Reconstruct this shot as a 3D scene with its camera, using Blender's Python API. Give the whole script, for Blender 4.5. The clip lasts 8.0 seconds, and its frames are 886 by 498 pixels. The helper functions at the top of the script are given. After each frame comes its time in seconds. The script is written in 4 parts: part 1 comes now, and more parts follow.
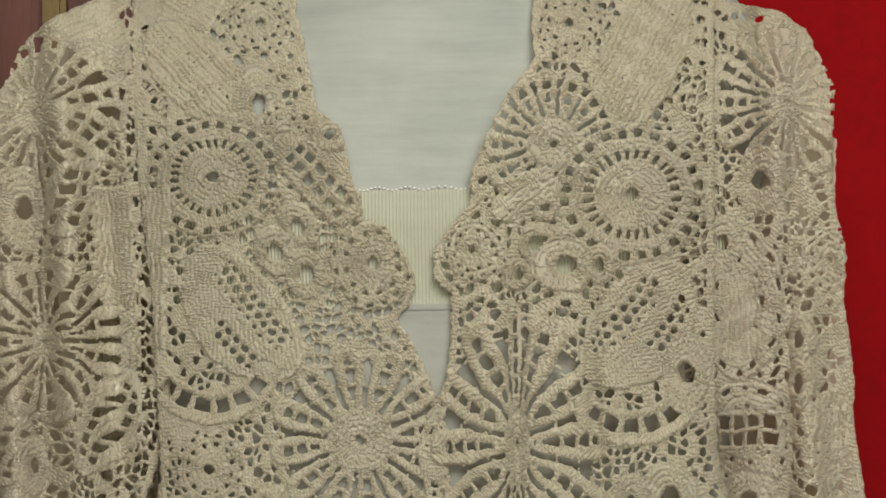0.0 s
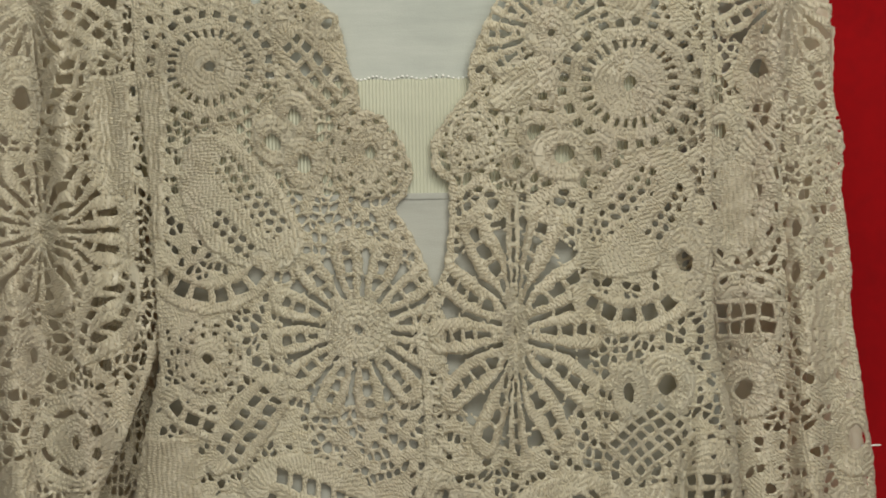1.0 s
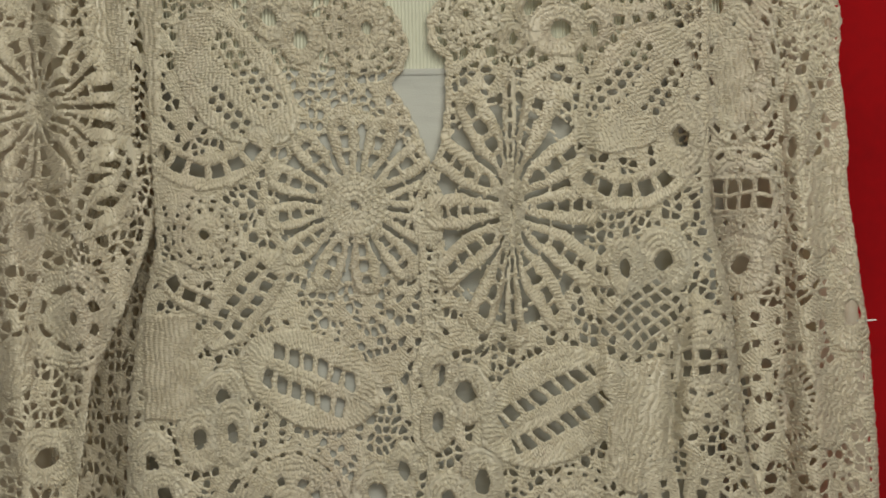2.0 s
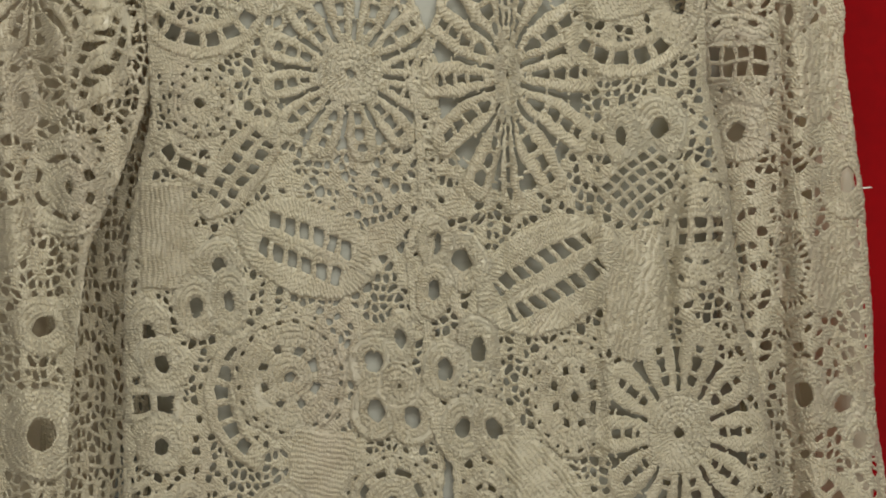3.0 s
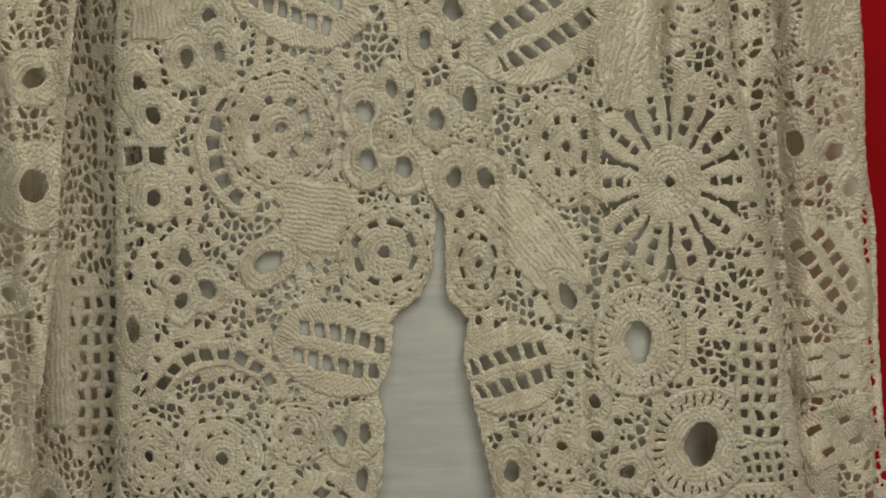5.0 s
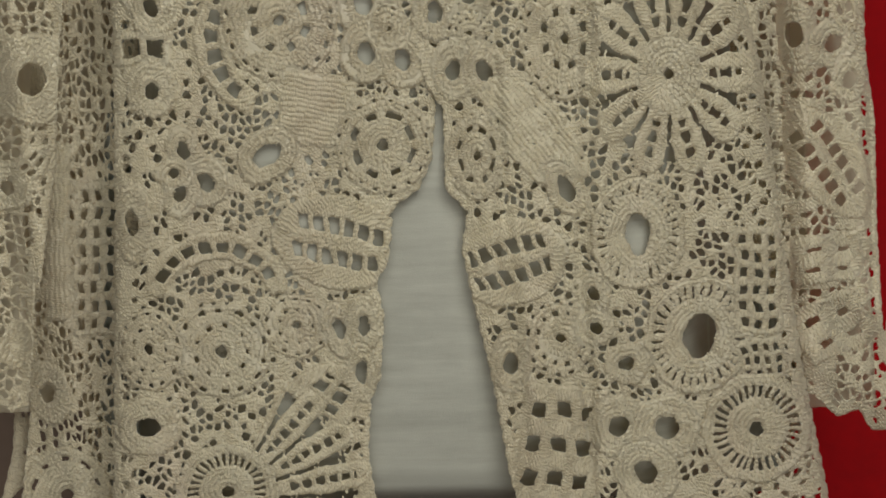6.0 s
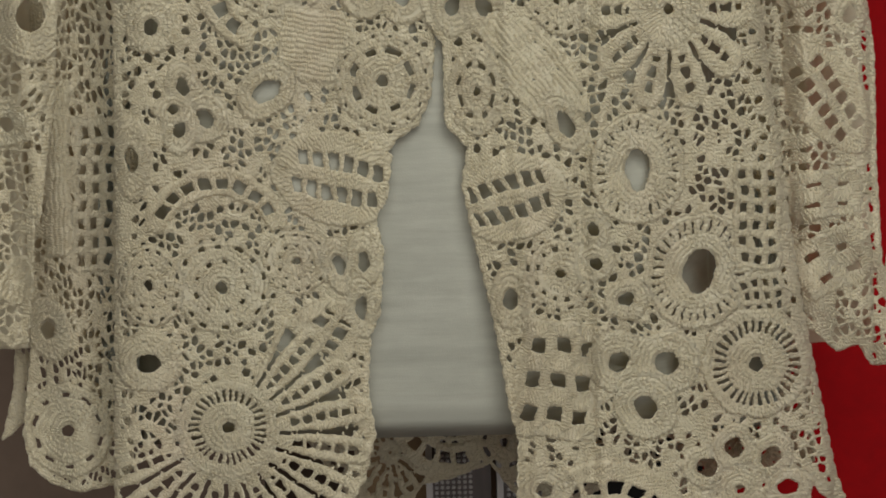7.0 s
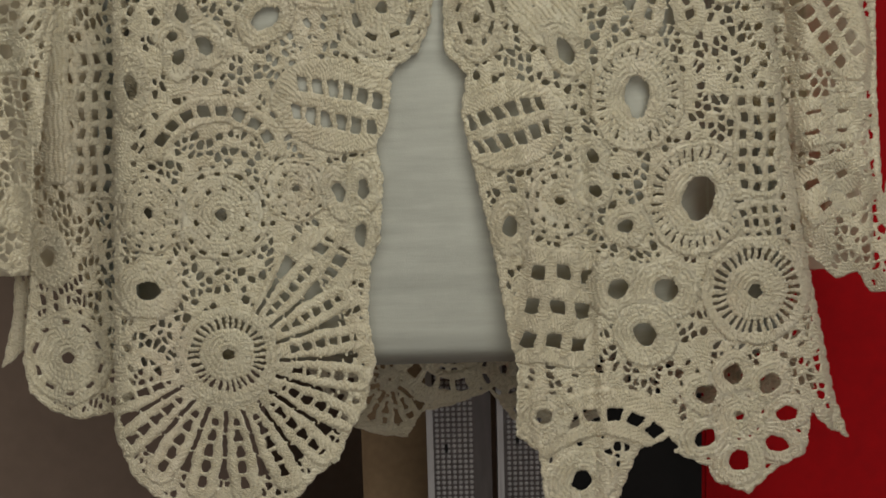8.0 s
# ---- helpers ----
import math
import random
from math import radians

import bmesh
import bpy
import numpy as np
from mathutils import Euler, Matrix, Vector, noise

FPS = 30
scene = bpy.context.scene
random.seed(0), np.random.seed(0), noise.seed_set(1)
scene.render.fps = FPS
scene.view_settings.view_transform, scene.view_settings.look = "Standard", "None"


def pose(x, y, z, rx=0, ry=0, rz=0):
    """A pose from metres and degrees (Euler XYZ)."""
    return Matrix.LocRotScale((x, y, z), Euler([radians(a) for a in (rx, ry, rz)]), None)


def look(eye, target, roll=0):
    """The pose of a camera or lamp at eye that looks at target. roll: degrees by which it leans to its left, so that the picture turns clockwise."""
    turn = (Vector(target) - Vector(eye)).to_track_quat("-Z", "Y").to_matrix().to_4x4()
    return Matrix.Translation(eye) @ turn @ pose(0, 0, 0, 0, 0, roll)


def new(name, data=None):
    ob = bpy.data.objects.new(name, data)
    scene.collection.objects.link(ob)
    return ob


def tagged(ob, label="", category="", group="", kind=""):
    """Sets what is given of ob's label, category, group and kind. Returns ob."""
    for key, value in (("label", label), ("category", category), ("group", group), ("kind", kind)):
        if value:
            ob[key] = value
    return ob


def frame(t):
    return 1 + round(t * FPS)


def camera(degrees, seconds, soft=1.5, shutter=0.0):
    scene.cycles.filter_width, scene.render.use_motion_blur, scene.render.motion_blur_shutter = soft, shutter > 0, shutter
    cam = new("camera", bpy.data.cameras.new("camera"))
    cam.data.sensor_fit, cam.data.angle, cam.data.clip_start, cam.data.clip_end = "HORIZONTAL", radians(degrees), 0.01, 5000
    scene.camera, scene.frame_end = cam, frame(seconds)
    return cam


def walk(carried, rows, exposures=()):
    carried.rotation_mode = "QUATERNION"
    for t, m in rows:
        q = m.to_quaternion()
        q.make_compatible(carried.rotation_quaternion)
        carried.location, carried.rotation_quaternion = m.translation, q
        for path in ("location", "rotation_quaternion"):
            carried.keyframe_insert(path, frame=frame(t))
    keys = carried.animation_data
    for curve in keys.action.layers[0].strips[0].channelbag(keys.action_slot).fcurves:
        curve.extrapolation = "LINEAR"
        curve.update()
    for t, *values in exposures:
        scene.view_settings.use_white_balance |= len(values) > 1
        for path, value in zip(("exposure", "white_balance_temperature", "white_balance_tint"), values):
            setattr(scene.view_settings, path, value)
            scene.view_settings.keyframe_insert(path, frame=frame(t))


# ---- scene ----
# Camera on a stand in front of the dress form: it stays where it is and tilts down.
DIST, EYE_Z = 1.456, 1.30
cam = camera(18.0, 8.0, soft=1.8)
TILTS = [
    (0.0, 0.251, 0.868, 0.004),
    (0.5, -0.747, 0.927, -0.005),
    (1.0, -2.018, 0.988, -0.044),
    (1.5, -3.292, 1.000, -0.077),
    (1.7, -3.801, 1.015, -0.094),
    (2.8, -6.698, 1.097, -0.196),
    (3.0, -7.266, 1.111, -0.216),
    (3.5, -8.534, 1.138, -0.252),
    (4.0, -9.849, 1.213, -0.331),
    (4.5, -11.050, 1.247, -0.376),
    (5.0, -12.384, 1.299, -0.430),
    (5.2, -12.916, 1.322, -0.442),
    (6.3, -15.022, 1.451, -0.498),
    (6.5, -15.265, 1.475, -0.506),
    (7.0, -15.902, 1.491, -0.511),
    (7.5, -16.616, 1.519, -0.520),
    (8.0, -17.394, 1.522, -0.531),
]
walk(cam, [(t, pose(0, -DIST, EYE_Z, 90 + pitch, roll, yaw)) for t, pitch, roll, yaw in TILTS])

# ---- world and lamps ----
world = bpy.data.worlds.new("room_air")
scene.world = world
world.use_nodes = True
world.node_tree.nodes["Background"].inputs[0].default_value = (0.9, 0.95, 1.0, 1)
world.node_tree.nodes["Background"].inputs[1].default_value = 0.05


def area_lamp(name, m, sx, sy, power, colour):
    data = bpy.data.lights.new(name, "AREA")
    data.shape, data.size, data.size_y, data.energy, data.color = "RECTANGLE", sx, sy, power, colour
    ob = new(name, data)
    ob.matrix_world = m
    return ob


# Added key lamp in mid-air; the room has no window.
area_lamp("key_lamp", look((0.02, -1.75, 2.3), (0, 0, 1.0)), 1.3, 0.9, 26.5, (0.985, 0.985, 0.90))
# Added fill from the upper right, hanging free with no fitting.
area_lamp("upper_fill_lamp", look((0.5, -1.9, 2.3), (0.05, 0, 0.85)), 0.8, 0.8, 17.8, (0.99, 0.965, 0.87))
# Added low front lamp that brightens the lace holes and the back hem.
area_lamp("low_fill_lamp", look((0.3, -3.2, 0.95), (0.0, 0, 0.9)), 1.5, 1.0, 24, (1.0, 0.97, 0.92))


# ---- materials ----
def material(name):
    m = bpy.data.materials.new(name)
    m.use_nodes = True
    nt = m.node_tree
    return m, nt, nt.nodes["Principled BSDF"]


def node(nt, kind, **sets):
    n = nt.nodes.new(kind)
    for key, value in sets.items():
        if key == "operation":
            n.operation = value
        elif key == "blend_type":
            n.blend_type = value
        elif key == "data_type":
            n.data_type = value
        elif key == "attribute_name":
            n.attribute_name = value
    return n


def calc(nt, op, a, b=None):
    n = node(nt, "ShaderNodeMath", operation=op)
    for i, v in enumerate((a, b)):
        if v is None:
            continue
        if isinstance(v, (int, float)):
            n.inputs[i].default_value = v
        else:
            nt.links.new(v, n.inputs[i])
    return n.outputs[0]


def noise_tex(nt, vec, scale, detail=3.0, rough=0.55):
    n = node(nt, "ShaderNodeTexNoise")
    n.inputs["Scale"].default_value, n.inputs["Detail"].default_value, n.inputs["Roughness"].default_value = scale, detail, rough
    if vec is not None:
        nt.links.new(vec, n.inputs["Vector"])
    return n.outputs["Fac"]


def ramp(nt, fac, stops):
    r = node(nt, "ShaderNodeValToRGB")
    while len(r.color_ramp.elements) < len(stops):
        r.color_ramp.elements.new(0.5)
    for e, (p, c) in zip(r.color_ramp.elements, stops):
        e.position, e.color = p, (*c, 1)
    nt.links.new(fac, r.inputs[0])
    return r.outputs[0]


def bump(nt, height, strength, distance, bsdf, prior=None):
    b = node(nt, "ShaderNodeBump")
    b.inputs["Strength"].default_value, b.inputs["Distance"].default_value = strength, distance
    nt.links.new(height, b.inputs["Height"])
    if prior is not None:
        nt.links.new(prior, b.inputs["Normal"])
    nt.links.new(b.outputs[0], bsdf.inputs["Normal"])
    return b.outputs[0]


def mix_colour(nt, fac, a, b, how="MIX"):
    n = node(nt, "ShaderNodeMix", data_type="RGBA", blend_type=how)
    for sock, v in ((n.inputs[0], fac), (n.inputs[6], a), (n.inputs[7], b)):
        if isinstance(v, (int, float)):
            sock.default_value = v
        elif isinstance(v, tuple):
            sock.default_value = (*v, 1)
        else:
            nt.links.new(v, sock)
    return n.outputs[2]


def yarn_material(name, light, dark, stain):
    """Mercerised cotton yarn: stitch rows from the stitch coordinates, twisted plies, soft stains."""
    m, nt, b = material(name)
    at = node(nt, "ShaderNodeAttribute", attribute_name="stitch")
    sep = node(nt, "ShaderNodeSeparateXYZ")
    nt.links.new(at.outputs["Vector"], sep.inputs[0])
    s, n = sep.outputs[0], sep.outputs[1]
    geo = node(nt, "ShaderNodeTexCoord").outputs["Object"]
    twist = calc(nt, "ADD", calc(nt, "MULTIPLY", s, 0.9), calc(nt, "MULTIPLY", n, 2.4))
    ply = calc(nt, "ABSOLUTE", calc(nt, "SINE", calc(nt, "MULTIPLY", twist, math.pi)))
    h = calc(nt, "ADD", calc(nt, "MULTIPLY", ply, 0.45), calc(nt, "MULTIPLY", noise_tex(nt, geo, 1700, 2), 0.35))
    bump(nt, h, 0.8, 0.0005, b)
    info = node(nt, "ShaderNodeObjectInfo").outputs["Random"]
    cloud = noise_tex(nt, geo, 9, 3)
    col = ramp(nt, cloud, [(0.3, dark), (0.62, light)])
    col = mix_colour(nt, calc(nt, "MULTIPLY", info, 0.12), col, (0.54, 0.44, 0.29))
    col = mix_colour(nt, calc(nt, "MULTIPLY", sep.outputs[2], 0.32), col, (0.36, 0.30, 0.20))
    hang = node(nt, "ShaderNodeMapping")
    hang.inputs["Scale"].default_value = (2.6, 1, 0.45)
    nt.links.new(geo, hang.inputs[0])
    spots = ramp(nt, noise_tex(nt, hang.outputs[0], 9, 3), [(0.52, (0, 0, 0)), (0.70, (1, 1, 1))])
    col = mix_colour(nt, calc(nt, "MULTIPLY", spots, 0.34), col, stain)
    nt.links.new(col, b.inputs["Base Color"])
    b.inputs["Roughness"].default_value = 0.34
    thin = node(nt, "ShaderNodeBsdfTranslucent")
    nt.links.new(mix_colour(nt, 0.8, col, (0.92, 0.80, 0.58), "MULTIPLY"), thin.inputs["Color"])
    both = node(nt, "ShaderNodeMixShader")
    both.inputs[0].default_value = 0.38
    nt.links.new(b.outputs[0], both.inputs[1])
    nt.links.new(thin.outputs[0], both.inputs[2])
    nt.links.new(both.outputs[0], nt.nodes["Material Output"].inputs["Surface"])
    b.inputs["Sheen Weight"].default_value = 0.15
    b.inputs["Specular IOR Level"].default_value = 0.75
    return m


YARN = yarn_material("ecru_cotton_yarn", (0.735, 0.692, 0.54), (0.665, 0.613, 0.47), (0.68, 0.595, 0.49))


def cloth_material(name, colour, dirt, ribs=0.0, slub=0.2):
    """Plain woven or ribbed cotton. ribs: ribs in a metre of width."""
    m, nt, b = material(name)
    geo = node(nt, "ShaderNodeTexCoord").outputs["Object"]
    sep = node(nt, "ShaderNodeSeparateXYZ")
    nt.links.new(geo, sep.inputs[0])
    stretch = node(nt, "ShaderNodeMapping")
    stretch.inputs["Scale"].default_value = (1, 1, 6)
    nt.links.new(geo, stretch.inputs[0])
    streak = node(nt, "ShaderNodeMapping")
    streak.inputs["Scale"].default_value = (1, 1, 9)
    nt.links.new(geo, streak.inputs[0])
    a = noise_tex(nt, geo, 11, 5, 0.65)
    s = noise_tex(nt, streak.outputs[0], 14, 4, 0.65)
    both = calc(nt, "ADD", calc(nt, "MULTIPLY", a, 1 - slub), calc(nt, "MULTIPLY", s, slub))
    nt.links.new(ramp(nt, both, [(0.35, dirt), (0.58, colour)]), b.inputs["Base Color"])
    fine = noise_tex(nt, geo, 1400, 2)
    h = calc(nt, "ADD", calc(nt, "MULTIPLY", fine, 0.35), calc(nt, "MULTIPLY", noise_tex(nt, stretch.outputs[0], 40, 3), 0.45))
    if ribs:
        h = calc(nt, "ADD", h, calc(nt, "MULTIPLY", calc(nt, "SINE", calc(nt, "MULTIPLY", sep.outputs[0], 2 * math.pi * ribs)), 1.6))
    bump(nt, h, 0.5, 0.0008, b)
    b.inputs["Roughness"].default_value = 0.85
    b.inputs["Specular IOR Level"].default_value = 0.2
    return m


COVER = cloth_material("white_cotton_cover", (0.385, 0.40, 0.36), (0.30, 0.32, 0.288), 0.0, 0.4)
RIBBED = cloth_material("ribbed_ecru_knit", (0.48, 0.485, 0.375), (0.43, 0.435, 0.335), 540.0)
PICOT = cloth_material("white_thread", (0.72, 0.72, 0.68), (0.66, 0.66, 0.62))
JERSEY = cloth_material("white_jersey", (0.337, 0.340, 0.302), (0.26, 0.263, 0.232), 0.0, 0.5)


def plain_material(name, colour, second, scale, rough, metal=0.0, relief=0.0004, stretch=(1, 1, 1), gloss=0.3):
    m, nt, b = material(name)
    geo = node(nt, "ShaderNodeTexCoord").outputs["Object"]
    mp = node(nt, "ShaderNodeMapping")
    mp.inputs["Scale"].default_value = stretch
    nt.links.new(geo, mp.inputs[0])
    big = noise_tex(nt, mp.outputs[0], scale, 5, 0.6)
    small = noise_tex(nt, mp.outputs[0], scale * 14, 3)
    f = calc(nt, "ADD", calc(nt, "MULTIPLY", big, 0.65), calc(nt, "MULTIPLY", small, 0.35))
    nt.links.new(ramp(nt, f, [(0.36, second), (0.62, colour)]), b.inputs["Base Color"])
    nt.links.new(calc(nt, "ADD", calc(nt, "MULTIPLY", small, 0.2), rough - 0.1), b.inputs["Roughness"])
    b.inputs["Metallic"].default_value = metal
    b.inputs["Specular IOR Level"].default_value = gloss
    bump(nt, f, 0.4, relief, b)
    return m


RED = plain_material("red_felt_board", (0.27, 0.004, 0.006), (0.21, 0.003, 0.005), 8, 0.9, 0, 0.0006, (1, 1, 1), 0.08)
# One steel in two colours: paler for highlights on edges and dimples, darker for shade.
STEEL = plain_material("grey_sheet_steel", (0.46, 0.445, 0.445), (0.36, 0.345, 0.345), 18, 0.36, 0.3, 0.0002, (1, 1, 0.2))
SHADED_STEEL = plain_material("shaded_sheet_steel", (0.105, 0.09, 0.088), (0.06, 0.052, 0.05), 18, 0.45, 0.3, 0.0002, (1, 1, 0.2))
CARD = plain_material("brown_cardboard", (0.27, 0.185, 0.105), (0.21, 0.14, 0.08), 14, 0.9)
WOOD = plain_material("brown_stained_wood", (0.13, 0.04, 0.024), (0.06, 0.018, 0.011), 7, 0.45, 0, 0.0005, (6, 6, 0.4))
TAUPE = plain_material("taupe_laminate", (0.17, 0.12, 0.092), (0.13, 0.092, 0.07), 5, 0.6)
BLACK = plain_material("black_plastic", (0.010, 0.009, 0.009), (0.005, 0.005, 0.005), 20, 0.6, gloss=0.12)
PAINT = plain_material("off_white_wall_paint", (0.62, 0.58, 0.50), (0.56, 0.52, 0.45), 3, 0.9)
FLOORING = plain_material("grey_carpet", (0.12, 0.10, 0.09), (0.07, 0.06, 0.055), 60, 0.95, 0, 0.002)
BRASS = plain_material("dull_gold_paint", (0.22, 0.15, 0.05), (0.12, 0.08, 0.03), 30, 0.45, 0.3, 0.0003, (1, 1, 0.2))


# ---- building helpers ----
def part(name, bm, mat, parent, label="", smooth=False):
    """Links a bmesh as one mesh object under a thing or a part."""
    me = bpy.data.meshes.new(name)
    bm.to_mesh(me)
    bm.free()
    me.materials.append(mat)
    if smooth:
        me.polygons.foreach_set("use_smooth", [True] * len(me.polygons))
    ob = new(name, me)
    ob.parent = parent
    return tagged(ob, label)


def box(sx, sy, sz, at=(0, 0, 0), bevel=0.0):
    bm = bmesh.new()
    bmesh.ops.create_cube(bm, size=1, matrix=Matrix.Translation(at) @ Matrix.Diagonal((sx, sy, sz, 1)))
    if bevel:
        bmesh.ops.bevel(bm, geom=bm.edges[:], offset=bevel, segments=2, affect="EDGES")
    return bm


def thing(name, label, category, at=(0, 0, 0), kind="", group=""):
    ob = new(name)
    ob.location = at
    return tagged(ob, label, category, group, kind)


def structure(name, bm, mat, label, category):
    me = bpy.data.meshes.new(name)
    bm.to_mesh(me)
    bm.free()
    me.materials.append(mat)
    return tagged(new(name, me), label, category, kind="structure")


# ---- the room ----
structure("floor", box(5.0, 5.0, 0.06, (0, -0.9, -0.03)), FLOORING, "dark grey carpet floor of the room", "floor")
structure("ceiling", box(5.0, 5.0, 0.1, (0, -0.9, 2.85)), PAINT, "off-white painted ceiling", "ceiling")
structure("wall_north", box(5.0, 0.1, 2.8, (0, 1.65, 1.4)), TAUPE, "dull taupe wall behind the form", "wall")
structure("wall_south", box(5.0, 0.1, 2.8, (0, -3.45, 1.4)), PAINT, "off-white painted wall", "wall")
structure("wall_west", box(0.1, 5.0, 2.8, (-2.55, -0.9, 1.4)), PAINT, "off-white painted wall", "wall")
structure("wall_east", box(0.1, 5.0, 2.8, (2.55, -0.9, 1.4)), PAINT, "off-white painted wall", "wall")


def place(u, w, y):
    """A point y metres behind the chest plane, on the camera's ray through (u, w) millimetres in that plane."""
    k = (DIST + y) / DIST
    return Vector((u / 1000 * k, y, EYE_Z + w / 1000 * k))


def upright_board(name, label, category, mat, x0, x1, z0, z1, y, thick=0.02):
    ob = thing(name, label, category, ((x0 + x1) / 2, y, z0))
    part("panel", box(x1 - x0, thick, z1 - z0, (0, 0, (z1 - z0) / 2), 0.003), mat, ob)
    return ob


red = upright_board("display_board", "tall deep red felt display board on the floor", "board", RED, 0.177, 1.35, 0.0, 2.05, 0.36)
part("edge_strip", box(0.008, 0.024, 2.05, (-0.5905, 0, 1.025), 0.001), BLACK, red, "dark edging strip")

cabinet = thing("cabinet", "brown wooden cabinet with taupe lower doors", "cabinet", (-0.62, 0.45, 0.0))
part("side_panel", box(0.70, 0.03, 1.0, (0.12, 0, 1.45), 0.004), WOOD, cabinet, "reddish brown stained wood")
part("lower_panel", box(0.74, 0.03, 0.95, (0.12, 0, 0.475), 0.004), TAUPE, cabinet, "taupe laminate")
part("trim_strip", box(0.016, 0.02, 1.0, (0.361, -0.02, 1.45), 0.004), BRASS, cabinet, "dull gold moulding")
part("rail", box(0.74, 0.045, 0.05, (0.12, -0.005, 0.925), 0.006), WOOD, cabinet, "dark wooden rail")
part("stile", box(0.035, 0.05, 1.0, (-0.02, -0.012, 1.45), 0.005), WOOD, cabinet, "dark wooden stile")


def stand_post(u0, u1, y, face, label):
    """A steel upright with a dimpled face and a rolled edge."""
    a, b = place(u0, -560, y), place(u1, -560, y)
    wide, top = b.x - a.x, 1.0
    ob = thing("stand_post", label, "stand", ((a.x + b.x) / 2, y, 0.0), group="posts of the dress form stand")
    part("channel", box(wide, 0.03, top, (0, 0.017, top / 2), 0.002), SHADED_STEEL, ob)
    rim = 0.0042
    part("rolled_edge", box(rim, 0.012, top, (-wide / 2 + rim / 2, -0.003, top / 2), 0.0022), STEEL, ob, "rolled steel edge, its highlight put into the paler colour")
    # The face's dark colour carries the shade under the form.
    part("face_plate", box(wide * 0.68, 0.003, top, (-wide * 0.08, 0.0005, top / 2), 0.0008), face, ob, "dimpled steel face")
    bm = bmesh.new()
    n = int(wide * 0.64 / 0.0037)
    for j in range(120):
        if j == 7:
            continue
        for i in range(n):
            m = pose(-wide * 0.08 + (i - (n - 1) / 2) * 0.0037, -0.0012, 0.93 - 0.0037 * j) @ Matrix.Diagonal((1, 0.7, 1, 1))
            bmesh.ops.create_icosphere(bm, subdivisions=1, radius=0.0015, matrix=m)
    tagged(part("dimpled_surface", bm, STEEL, ob, "rows of small raised steel dimples", True), kind="stuff")
    for k in range(3):
        part("slot", box(0.0022, 0.0012, 0.006, (-wide * 0.2, -0.0018, 0.905 - 0.14 * k), 0.0004), BLACK, ob, "dark slot")
    return ob


stand_post(-10.6, 25.4, 0.262, SHADED_STEEL, "grey dimpled steel upright under the dress form")
stand_post(28.5, 66.4, 0.275, SHADED_STEEL, "dimpled steel upright under the form, its shadow put into the colour")

carton = thing("carton", "worn brown cardboard carton on the floor", "box", (-0.034, 0.42, 0.0))
part("carton_body", box(0.050, 0.10, 0.86, (0.0, 0, 0.43), 0.003), CARD, carton)
part("flap", box(0.048, 0.004, 0.05, (0.0, -0.053, 0.83), 0.001), CARD, carton)
part("pen_mark", box(0.016, 0.001, 0.0015, (0.002, -0.0512, 0.655)), WOOD, carton, "faint brown pen mark")

bag = thing("case", "black plastic equipment case", "case", (0.118, 0.30, 0.0))
part("case_body", box(0.095, 0.09, 0.745, (0, 0, 0.3725), 0.012), BLACK, bag)
part("knob", box(0.012, 0.012, 0.012, (0.038, -0.05, 0.66), 0.004), SHADED_STEEL, bag, "small grey knob")


# ---- crochet: sheets of stitches worked out on a fine net ----
STEP = 0.88
PITCH = 2.6
LOOP = 1.22


